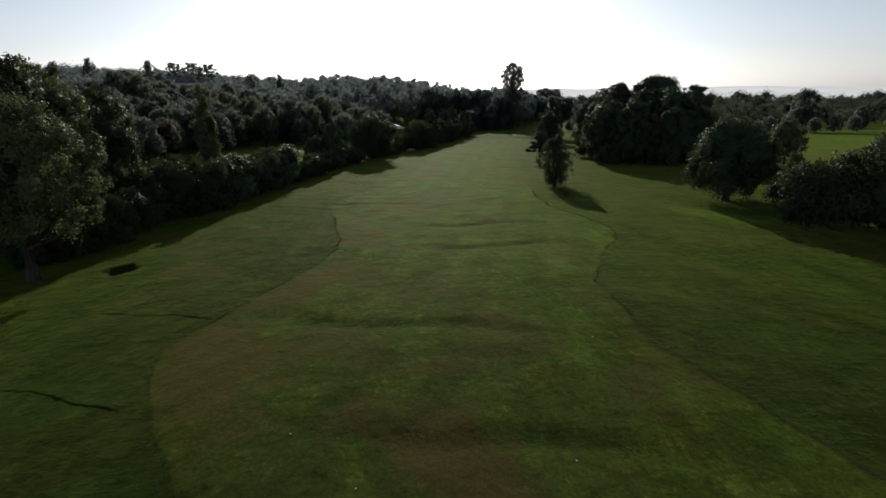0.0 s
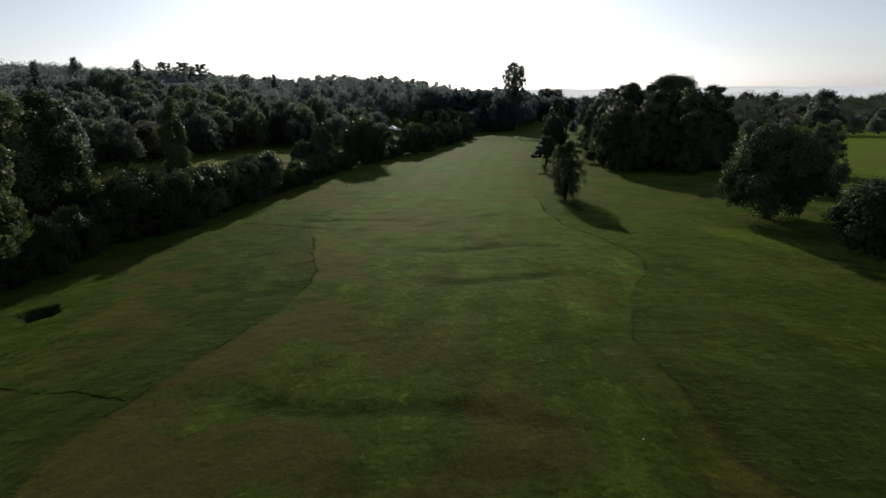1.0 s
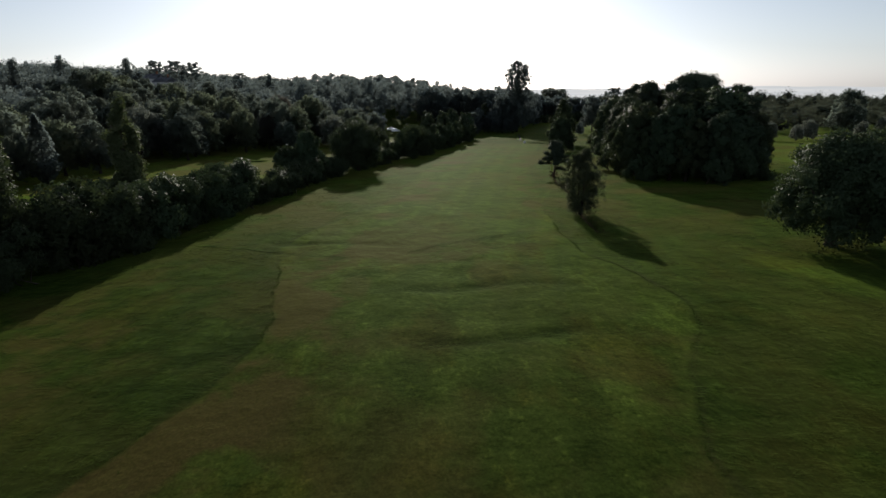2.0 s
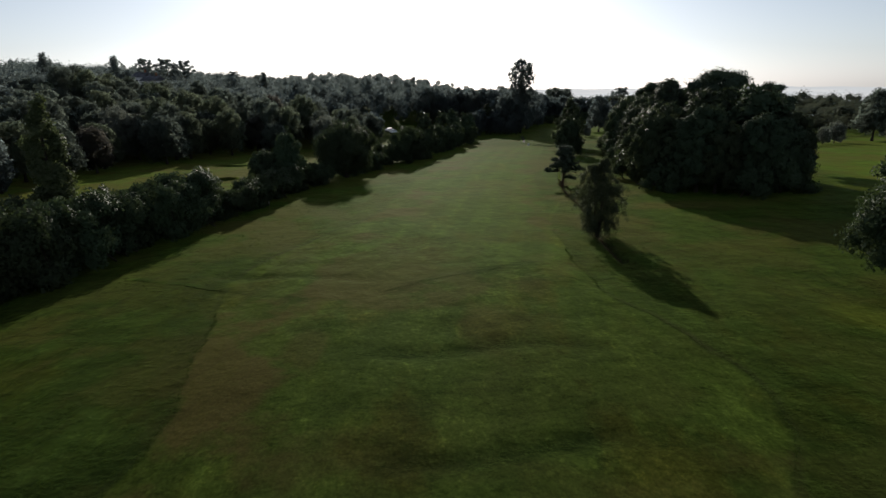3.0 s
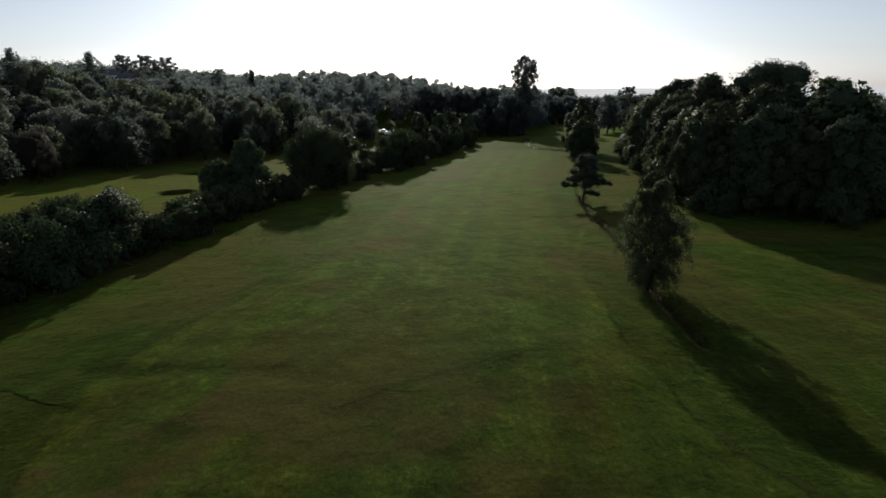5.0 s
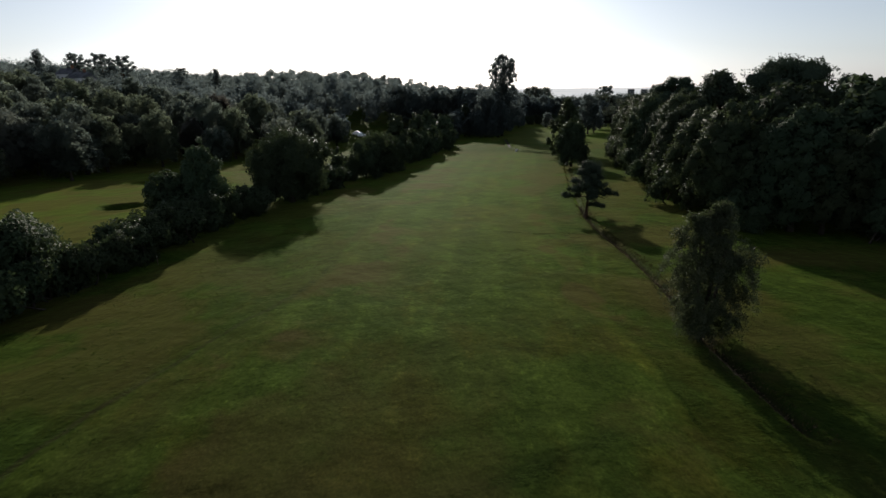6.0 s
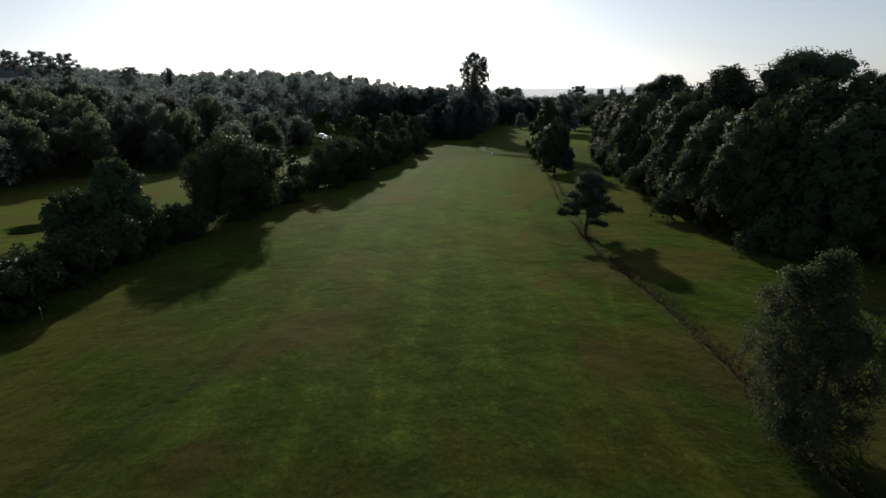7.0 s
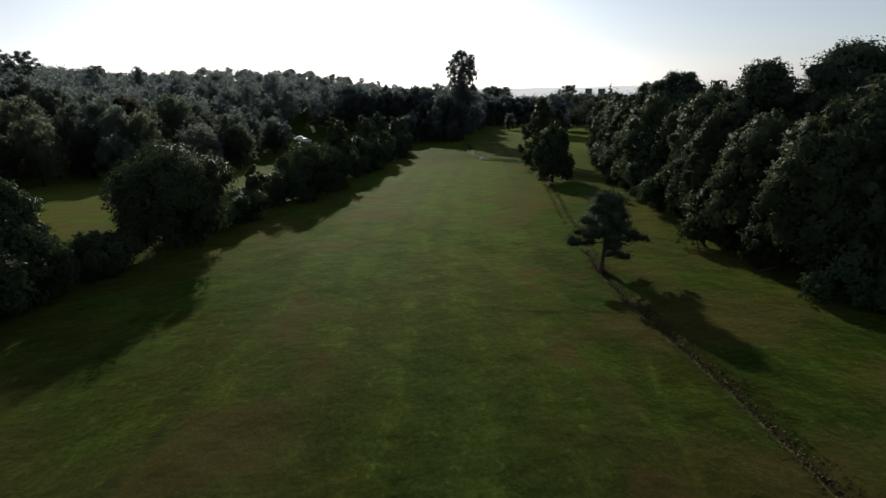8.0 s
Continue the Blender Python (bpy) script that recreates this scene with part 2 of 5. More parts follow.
# ---- meshes ----
def mesh_of(name, verts, faces, mat, smooth=False, normals=None):
    """A mesh from arrays; all faces have the same number of corners. normals: one for each vertex, for soft shading."""
    verts, faces = np.asarray(verts, np.float32), np.asarray(faces, np.int32)
    me = bpy.data.meshes.new(name)
    me.vertices.add(len(verts))
    me.vertices.foreach_set("co", verts.ravel())
    n, k = faces.shape
    me.loops.add(n * k)
    me.loops.foreach_set("vertex_index", faces.ravel())
    me.polygons.add(n)
    me.polygons.foreach_set("loop_start", np.arange(0, n * k, k, dtype=np.int32))
    me.update(calc_edges=True)
    me.materials.append(mat)
    if smooth or normals is not None:
        me.polygons.foreach_set("use_smooth", np.ones(n, bool))
    if normals is not None:
        me.normals_split_custom_set_from_vertices(np.asarray(normals, np.float32))
    return me


def foliage(name, parts, mat, soften=0.0):
    """A mesh of leaves; soften: how far each leaf is shaded by the crown's own rounding and not by its own tilt."""
    v, f, out = parts
    if soften <= 0:
        return mesh_of(name, v, f, mat)
    a, b, c = v[f[:, 0]], v[f[:, 1]], v[f[:, 2]]
    g = np.cross(b - a, c - a)
    g /= np.linalg.norm(g, axis=1)[:, None] + 1e-9
    own = np.zeros_like(v)
    own[f.ravel()] = np.repeat(g, f.shape[1], 0)
    nrm = own * (1 - soften) + out * np.array([1, 1, 0.4]) * soften
    nrm /= np.linalg.norm(nrm, axis=1)[:, None] + 1e-9
    return mesh_of(name, v, f, mat, True, nrm)


def part(name, me, parent, label="", at=None):
    ob = new(name, me)
    ob.parent = parent
    if at is not None:
        ob.matrix_basis = at
    return tagged(ob, label)


def thing(name, x, y, z, label, category, group="", kind="", turn=0.0, scale=1.0):
    ob = new(name)
    ob.matrix_basis = pose(x, y, z, 0, 0, turn) @ Matrix.Diagonal((scale, scale, scale, 1))
    return tagged(ob, label, category, group, kind)


def tube(points, radii, sides=8):
    """Vertices and quads of a tapered tube along points."""
    p, r = np.asarray(points, float), np.asarray(radii, float)
    d = np.gradient(p, axis=0)
    d /= np.linalg.norm(d, axis=1)[:, None] + 1e-9
    ref = np.where(np.abs(d[:, 2:3]) > 0.9, np.array([[1.0, 0, 0]]), np.array([[0, 0, 1.0]]))
    a = np.cross(d, ref)
    a /= np.linalg.norm(a, axis=1)[:, None]
    b = np.cross(d, a)
    ang = np.arange(sides) * 2 * np.pi / sides
    v = p[:, None] + r[:, None, None] * (np.cos(ang)[None, :, None] * a[:, None] + np.sin(ang)[None, :, None] * b[:, None])
    f = [(i * sides + j, i * sides + (j + 1) % sides, (i + 1) * sides + (j + 1) % sides, (i + 1) * sides + j) for i in range(len(p) - 1) for j in range(sides)]
    return v.reshape(-1, 3), np.array(f)


def join(pieces):
    vs, fs, k = [], [], 0
    for v, f in pieces:
        vs.append(v), fs.append(f + k)
        k += len(v)
    return np.concatenate(vs), np.concatenate(fs)


def leaves(rng, at, out, size, narrow=0.55, corners=4):
    """One small leaf or spray at each point, turned roughly outwards: four-cornered, or three-cornered for trees further off."""
    n = len(at)
    nrm = out * 0.8 + rng.normal(size=(n, 3)) * 0.6 + np.array([0, 0, 0.2])
    nrm /= np.linalg.norm(nrm, axis=1)[:, None] + 1e-9
    t = np.cross(nrm, rng.normal(size=(n, 3)))
    t /= np.linalg.norm(t, axis=1)[:, None] + 1e-9
    b = np.cross(nrm, t)
    s = (size * rng.uniform(0.6, 1.3, n))[:, None]
    if corners == 3:
        v = np.stack([at - t * s * 0.5 + b * s * narrow * 0.5, at - t * s * 0.5 - b * s * narrow * 0.5, at + t * s * 0.5], 1)
    else:
        v = np.stack([at - t * s * 0.5, at - b * s * narrow * 0.5 + nrm * s * 0.08, at + t * s * 0.5, at + b * s * narrow * 0.5 + nrm * s * 0.08], 1)
    return v.reshape(-1, 3), np.arange(corners * n).reshape(n, corners)


def ball(rng, n):
    d = rng.normal(size=(n, 3))
    return d / np.linalg.norm(d, axis=1)[:, None]


ICO_V = np.array([(0, 1, 1.618), (0, -1, 1.618), (0, 1, -1.618), (0, -1, -1.618), (1, 1.618, 0), (-1, 1.618, 0), (1, -1.618, 0), (-1, -1.618, 0), (1.618, 0, 1), (-1.618, 0, 1), (1.618, 0, -1), (-1.618, 0, -1)]) / 1.902
ICO_F = np.array([(0, 1, 8), (0, 8, 4), (0, 4, 5), (0, 5, 9), (0, 9, 1), (1, 6, 8), (8, 6, 10), (8, 10, 4), (4, 10, 2), (4, 2, 5), (5, 2, 11), (5, 11, 9), (9, 11, 7), (9, 7, 1), (1, 7, 6), (3, 10, 6), (3, 2, 10), (3, 11, 2), (3, 7, 11), (3, 6, 7)])

OCT_V = np.array([(1, 0, 0), (0, 1, 0), (-1, 0, 0), (0, -1, 0), (0, 0, 1), (0, 0, -1.0)])
OCT_F = np.array([(0, 1, 4), (1, 2, 4), (2, 3, 4), (3, 0, 4), (1, 0, 5), (2, 1, 5), (3, 2, 5), (0, 3, 5)])


def clumps(rng, centres, radii, per, sub, size, droop=0.0, narrow=0.8, corners=3, core=0.5, flat=1.0):
    """Leaves round lobes with a bumpy, loose outside, and which way is out for each vertex. core: the dense inside of a lobe; flat: its height to its width."""
    at, out, inner, inner_out = [], [], [], []
    centres = np.asarray(centres, float)
    share = np.asarray(radii) ** 2
    share = share / share.mean()
    mid = centres.mean(0)
    spread = np.abs(centres - mid).max(0) + np.mean(radii)
    squash = np.array([1.0, 1.0, flat])
    for c, r, s in zip(centres, radii, share):
        n = max(12, int(per * s))
        d = ball(rng, n)
        d[:, 2] = np.where(d[:, 2] < -0.8, -d[:, 2], d[:, 2])
        near = (d @ ball(rng, sub).T).max(1)
        bump = np.exp((near - 1) * 10)
        rad = r * (0.62 + 0.58 * bump) * (1 - 0.40 * rng.uniform(0, 1, n) ** 2.2) + rng.normal(0, 0.07 * r, n)
        p = c + d * squash * rad[:, None]
        if droop:
            p[:, 2] -= droop * rng.uniform(0, 1, n) ** 2 * r
        at.append(p)
        whole = (c - mid) / spread
        out.append(0.5 * d + 0.9 * whole)
        if core:
            cv, cf = (OCT_V, OCT_F) if size > 0.75 else (ICO_V, ICO_F)
            inner.append((c + cv * squash * r * core * rng.uniform(0.6, 1.35, (len(cv), 1)), cf))
            inner_out.append(0.4 * cv + 0.9 * whole)
    out = np.concatenate(out)
    out /= np.linalg.norm(out, axis=1)[:, None] + 1e-9
    v, f = leaves(rng, np.concatenate(at), out, size, narrow, corners)
    nrm = np.repeat(out, corners, 0)
    if core and corners == 3:
        v, f = join([(v, f)] + inner)
        nrm = np.concatenate([nrm] + inner_out)
    return v, f, nrm


def broad_lobes(rng, width, height, foot, count, taper=0.0, loose=1.0, even=False):
    """Lobes of a broad crown from foot to height; taper narrows it towards its top; even: a closed, smoother dome."""
    mid, half = (height + foot) / 2, (height - foot) / 2
    k = (np.arange(count) + 0.5) / count
    a = np.arange(count) * 2.39996 + rng.uniform(-0.35, 0.35, count)
    h = 1 - 1.9 * k
    flat = np.sqrt(np.clip(1 - np.abs(h) ** np.where(h < 0, 6.0, 2.4), 0, 1))
    d = np.column_stack([np.cos(a) * flat, np.sin(a) * flat, h])
    r = (width / 2) * rng.uniform(0.16, 0.42, count) * (34 / count) ** 0.3
    r = np.minimum(r, half * 0.55)
    c = d * np.array([width / 2, width / 2, half])
    c[:, :2] *= (1 - 0.85 * r[:, None] / (width / 2)) * (rng.uniform(0.76, 1.12, (count, 1)) if even else rng.uniform(0.64, 1.20, (count, 1)))
    c[:, 2] *= (1 - 0.8 * r / half) * rng.uniform(0.82, 1.10, count)
    w = 1 - taper * (c[:, 2:3] / half * 0.5 + 0.5)
    c[:, :2] *= w
    r = r * w[:, 0] ** 0.8 * loose
    c[:, 2] += mid
    c = np.concatenate([c, [[0, 0, mid], [0, 0, mid + half * 0.4], [0, 0, mid - half * 0.35]]])
    r = np.concatenate([r, [width * 0.35 * (1 - 0.4 * taper), width * 0.29 * (1 - taper), width * 0.33]])
    return c, r


def stem(rng, height, radius, bend=0.15, steps=7):
    z = np.linspace(-0.25, height, steps)
    xy = np.cumsum(rng.normal(0, bend, (steps, 2)), 0) * 0.4
    xy[:2] = 0
    r = radius * np.linspace(1.0, 0.25, steps)
    r[0] *= 1.5
    return np.column_stack([xy, z]), r


def limb_path(rng, start, end, steps=5):
    s = np.linspace(0, 1, steps)[:, None]
    p = np.asarray(start) * (1 - s) + np.asarray(end) * s
    p[:, 2] -= 0.12 * np.linalg.norm(np.asarray(end) - start) * np.sin(np.pi * s[:, 0]) * rng.uniform(0.4, 1.0)
    p[1:-1] += rng.normal(0, 0.12, (steps - 2, 3))
    return p


def tree_meshes(seed, height, width, foot, n, size, mat, lobes=26, limbs=6, taper=0.0, trunk=0.32, droop=0.0, sub=16, bark=None, narrow=0.8, corners=3, core=0.5, loose=1.0, soften=0.35, even=False):
    """The meshes of a broadleaf tree: trunk, limbs and crown."""
    rng = np.random.default_rng(seed)
    c, r = broad_lobes(rng, width, height, foot, lobes, taper, loose, even)
    crown = foliage("crown", clumps(rng, c, r, n / len(c), sub, size, droop, narrow, corners, core), mat, soften)
    p, rad = stem(rng, height * 0.72, trunk)
    out = [("trunk", mesh_of("trunk", *tube(p, rad), bark or BARK, True))]
    order = rng.permutation(lobes)[:limbs]
    for i in order:
        k = rng.uniform(0.25, 0.6)
        s = np.array([np.interp(k * height * 0.72, p[:, 2], p[:, j]) for j in range(3)])
        e = c[i]
        if e[2] < s[2] - 0.5:
            s[2] = max(foot * 0.8, e[2] - 0.5)
        out.append(("limb", mesh_of("limb", *tube(limb_path(rng, s, e), np.linspace(trunk * 0.5, 0.04, 5), 6), bark or BARK, True)))
    return out + [("crown", crown)]


def birch_meshes(seed, height, width, n, size, mat):
    """A young birch: several stems from one foot, a broad loose crown of hanging sprays, two tops of unequal height."""
    rng = np.random.default_rng(seed)
    out = []
    stems = []
    for x, y, h, r in ((0.40, 0.2, 1.0, 0.12), (-0.6, 0.3, 0.86, 0.09), (0.2, -0.7, 0.74, 0.08), (0.75, -0.2, 0.62, 0.07)):
        k = np.linspace(0, 1, 8)
        p = np.column_stack([x * k ** 0.8, y * k ** 0.8, -0.25 + (h * height + 0.25) * k])
        p[1:, :2] += np.cumsum(rng.normal(0, 0.05, (7, 2)), 0)
        stems.append(p)
        out.append(("trunk", mesh_of("trunk", *tube(p, r * np.linspace(1.25, 0.15, 8), 7), BARK, True)))
    phase = rng.uniform(0, 2 * np.pi, 4)
    at, o = [], []
    sprays = 400
    per = n // sprays
    for i in range(sprays):
        k = rng.uniform(0.10, 1.0)
        a = rng.uniform(0, 2 * np.pi)
        bulge = 1 + 0.20 * math.sin(2 * a + 5 * k + phase[0]) + 0.15 * math.sin(3 * a - 8 * k + phase[1])
        hang = np.interp(k, [0, 0.12, 0.25, 0.45, 0.65, 0.80, 0.92, 1.0], [0.25, 0.55 + 0.5 * max(0, math.cos(a)), 1.05, 1.12, 0.9, 0.58, 0.30, 0.12])
        reach = width / 2 * hang * bulge * rng.uniform(0.02, 1.0) ** 0.5
        top = stems[0] if k > 0.84 and rng.uniform() < 0.65 else stems[1] if k > 0.7 and rng.uniform() < 0.5 else stems[i % 4]
        zc = min(k * height, top[-1, 2] + 0.25)
        cx, cy = np.interp(zc, top[:, 2], top[:, 0]), np.interp(zc, top[:, 2], top[:, 1])
        tip = np.array([cx + math.cos(a) * reach, cy + math.sin(a) * reach, zc])
        length = rng.uniform(0.35, 1.0) * (1.15 - 0.5 * k)
        u = rng.uniform(0, 1, per)
        q = tip + np.column_stack([math.cos(a) * 0.35 * (u - 0.4), math.sin(a) * 0.35 * (u - 0.4), 0.25 * np.sin(np.pi * u) - length * u ** 1.5])
        q = q + rng.normal(0, 1, (per, 3)) * np.array([0.13, 0.13, 0.14])
        q[:, 2] = np.maximum(q[:, 2], 0.2 + rng.uniform(0, 0.4, per))
        at.append(q)
        o.append(np.tile([math.cos(a), math.sin(a), 0.15], (per, 1)))
        if i % 14 == 0 and k > 0.2:
            z0 = max(0.5, zc - 0.55 * reach - 0.3)
            start = np.array([np.interp(z0, top[:, 2], top[:, 0]), np.interp(z0, top[:, 2], top[:, 1]), z0])
            out.append(("limb", mesh_of("limb", *tube(limb_path(rng, start, tip), np.linspace(0.04, 0.008, 5), 5), BARK, True)))
    o = np.concatenate(o)
    v, f = leaves(rng, np.concatenate(at), o, size, 0.6, 3)
    return out + [("crown", foliage("crown", (v, f, np.repeat(o, 3, 0)), mat, 0.15))]


def pine_meshes(seed, height, width, n, size, mat=None):
    """A young Scots pine: short bare trunk, long level boughs below, and a dense broken cone of needle pads above."""
    rng = np.random.default_rng(seed)
    p, rad = stem(rng, height * 0.95, 0.2, 0.09)
    out = [("trunk", mesh_of("trunk", *tube(p, rad), BARK_PINE, True))]
    c, r = [], []
    low = ((0.40, 180, 1.0), (0.43, -8, 1.05), (0.28, -35, 0.6), (0.46, 80, 0.9), (0.44, 265, 0.85), (0.54, 215, 0.82), (0.54, 20, 0.85))
    high = [(0.48 + 0.49 * i / 25, i * 137.5 + rng.uniform(-25, 25), (0.74 - 0.5 * i / 25) * rng.uniform(0.7, 1.1)) for i in range(26)]
    for k, a, share in list(low) + high:
        a, reach = radians(a), width / 2 * share
        s = np.array([np.interp(k * height, p[:, 2], p[:, j]) for j in range(3)])
        rise = rng.uniform(0.0, 0.12) * reach if k > 0.3 else -0.12 * reach
        e = s + np.array([math.cos(a) * reach, math.sin(a) * reach, rise])
        out.append(("bough", mesh_of("bough", *tube(limb_path(rng, s, e), np.linspace(0.075, 0.02, 5), 5), BARK_PINE, True)))
        m = 5 + int(8 * share)
        u = np.linspace(0.34 if k < 0.5 else 0.15, 0.94, m)
        q = s + (e - s) * u[:, None] + np.clip(rng.normal(0, 1, (m, 3)), -1.6, 1.6) * np.clip(np.array([0.10, 0.10, 0.04]) * reach, 0, 0.2)
        c.append(q)
        r.append(width * rng.uniform(0.06, 0.115, m) * (1.15 if k > 0.5 else 0.95))
    c, r = np.concatenate(c), np.concatenate(r)
    return out + [("needles", foliage("needles", clumps(rng, c, r, n / len(c), 10, size, 0, 0.35, 3, 0.5, 0.8), mat or NEEDLE, 0.3))]


def umbrella_pine_meshes(seed, height, width, n, size, mat, pads=30, airy=0.0, bare=0.55):
    """A tall pine or cedar: long bare trunk, forking limbs and a broad flat-topped crown of pads with gaps of sky."""
    rng = np.random.default_rng(seed)
    p, rad = stem(rng, height * 0.96, 0.32, 0.12)
    out = [("trunk", mesh_of("trunk", *tube(p, rad), BARK_PINE, True))]
    c, r = [], []
    for i in range(pads):
        k = rng.uniform(bare, 1.0)
        a = i * 2.39996 + rng.uniform(-0.4, 0.4)
        shape = np.interp(k, [bare, bare + 0.15 * (1 - bare), bare + 0.6 * (1 - bare), 1.0], [0.55, 0.95, 1.0, 0.50])
        reach = width / 2 * shape * rng.uniform(0.10, 1.0) ** 0.5 * 0.86
        q = np.array([np.interp(k * height * 0.95, p[:, 2], p[:, 0]) + math.cos(a) * reach, np.interp(k * height * 0.95, p[:, 2], p[:, 1]) + math.sin(a) * reach, k * height * 0.95])
        c.append(q)
        r.append(width * rng.uniform(0.11, 0.20) * (1 - airy))
        if i % 4 == 0:
            z0 = max(bare * height * 0.8, q[2] - 0.5 * reach - 0.5)
            s = np.array([np.interp(z0, p[:, 2], p[:, j]) for j in range(3)])
            out.append(("limb", mesh_of("limb", *tube(limb_path(rng, s, q), np.linspace(0.13, 0.03, 5), 5), BARK_PINE, True)))
    return out + [("needles", foliage("needles", clumps(rng, np.array(c), np.array(r), n / pads, 8, size, 0, 0.6, 3, 0.55, 0.72), mat, 0.5))]


def fir_meshes(seed, height, width, n, size, mat=None, ragged=0.25):
    """A conical tree with foliage to the ground, in uneven whorls."""
    rng = np.random.default_rng(seed)
    p, rad = stem(rng, height * 0.97, 0.24, 0.05)
    k = rng.uniform(0, 1, n) ** 1.25
    layer = np.floor(k * 16)
    a = rng.uniform(0, 2 * np.pi, n)
    lump = 1 + ragged * np.sin(a * 3 + layer * 2.1) * np.sin(layer * 1.7 + a * 2) + ragged * 0.5 * np.sin(a * 7 + layer)
    prof = np.minimum(1.0, 3.2 * (k + 0.03)) * (1 - k) ** 0.75
    rr = width / 2 * prof * lump * rng.uniform(0.35, 1.0, n) ** 0.45
    frac = k * 16 - layer
    z = height * (0.05 + 0.95 * (layer + frac * 0.8) / 16) - 0.12 * rr
    at = np.column_stack([rr * np.cos(a), rr * np.sin(a), z])
    o = np.column_stack([np.cos(a), np.sin(a), np.full(n, 0.5)])
    return [("trunk", mesh_of("trunk", *tube(p, rad), BARK, True)), ("crown", mesh_of("crown", *leaves(rng, at, o, size, 0.6, 3), mat or NEEDLE))]


def columnar_meshes(seed, height, width, foot, n, size, mat, lobes=30, reach=0.78, fat=0.22):
    """A tall narrow tree: upright lobes stacked round the trunk."""
    rng = np.random.default_rng(seed)
    k = np.clip((np.arange(lobes) + 0.5) / lobes + rng.normal(0, 0.02, lobes), 0, 1)
    prof = np.sin(np.pi * (0.16 + reach * k)) ** 0.8
    a = rng.uniform(0, 2 * np.pi, lobes)
    c = np.column_stack([np.cos(a) * width * 0.26 * prof, np.sin(a) * width * 0.26 * prof, foot + (height - foot) * (0.05 + 0.9 * k)])
    r = width * fat * prof * rng.uniform(0.7, 1.3, lobes)
    p, rad = stem(rng, height * 0.9, 0.3, 0.08)
    return [("trunk", mesh_of("trunk", *tube(p, rad), BARK, True)), ("crown", foliage("crown", clumps(rng, c, r, n / lobes, 9, size, 0, 0.8, 3, 0.45), mat, 0.35))]


def profile_tree_meshes(seed, heights, widths, n, size, mat, lobes, lobe):
    """A tree whose crown follows a profile of widths at heights, ragged with small lobes; lobe: their mean radius."""
    rng = np.random.default_rng(seed)
    z = np.interp((np.arange(lobes) + 0.5) / lobes, np.cumsum(np.concatenate([[0], np.diff(heights) * (np.array(widths)[1:] + widths[:-1])])) / np.sum(np.diff(heights) * (np.array(widths)[1:] + widths[:-1])), heights)
    r = lobe * rng.uniform(0.6, 1.35, lobes)
    half = np.interp(z, heights, widths) / 2
    a = np.arange(lobes) * 2.39996 + rng.uniform(-0.5, 0.5, lobes)
    reach = np.maximum(half - 0.55 * r, 0) * rng.uniform(0.1, 1.35, lobes) ** 0.5
    c = np.column_stack([reach * np.cos(a), reach * np.sin(a), z])
    spine = np.linspace(heights[0] + 2, heights[-1] - 1.5, 12)          # dense inside along the trunk
    c = np.concatenate([c, np.column_stack([np.zeros(12), np.zeros(12), spine])])
    r = np.concatenate([r, np.interp(spine, heights, widths) * 0.26])
    p, rad = stem(rng, heights[-1] * 0.93, 0.5, 0.1)
    out = [("trunk", mesh_of("trunk", *tube(p, rad), BARK, True))]
    for i in range(0, lobes, 9):
        z0 = max(heights[0] * 0.7, c[i, 2] - 0.9 * reach[i] - 0.5)
        s = np.array([np.interp(z0, p[:, 2], p[:, j]) for j in range(3)])
        out.append(("limb", mesh_of("limb", *tube(limb_path(rng, s, c[i]), np.linspace(0.2, 0.04, 5), 5), BARK, True)))
    return out + [("crown", foliage("crown", clumps(rng, c, r, n / len(c), 7, size, 0, 0.8, 3, 0.45), mat, 0.5))]


def bush_meshes(seed, length, width, height, n, size, mat):
    """A dense rounded shrub from the ground up, with its stems."""
    rng = np.random.default_rng(seed)
    m = 36
    c = np.column_stack([rng.uniform(-0.36, 0.36, m) * width, rng.uniform(-0.42, 0.42, m) * length, rng.uniform(0.10, 0.78, m) * height])
    r = np.minimum(width, height) * rng.uniform(0.12, 0.26, m)
    out = [("foliage", foliage("foliage", clumps(rng, c, r, n / m, 14, size, 0, 0.8, 3), mat, 0.5))]
    for i in range(4):
        out.append(("stem", mesh_of("stem", *tube(limb_path(rng, (rng.uniform(-0.3, 0.3) * width, rng.uniform(-0.3, 0.3) * length, -0.2), c[i]), np.linspace(0.09, 0.03, 5), 5), BARK, True)))
    return out


def plant(name, meshes, x, y, label, category="tree", group="", turn=0.0, scale=1.0, tall=1.0):
    ob = new(name)
    ob.matrix_basis = pose(x, y, ground(x, y) - 0.03, 0, 0, turn) @ Matrix.Diagonal((scale, scale, scale * tall, 1))
    tagged(ob, label, category, group)
    for n, me in meshes:
        part(n, me, ob)
    return ob


# ---- ground ----
def soft(a, k=8.0):
    """A smooth max(a, 0)."""
    return 0.5 * (a + np.sqrt(a * a + k * k)) - 0.0


def step(a, lo, hi):
    s = np.clip((a - lo) / (hi - lo), 0, 1)
    return s * s * (3 - 2 * s)


DITCH = np.array([(18.9, 79.0), (19.0, 82.0), (19.3, 87.0), (20.9, 98.6), (21.6, 104.5), (22.0, 113.8), (22.9, 124.6), (27.0, 145.0), (34.5, 176.0), (39.5, 196.0), (41.0, 208.0), (34.0, 222.0), (33.0, 240.0), (36.0, 262.0), (38.5, 285.0)])


def ditch_x(y):
    return np.interp(y, DITCH[:9, 1], DITCH[:9, 0])


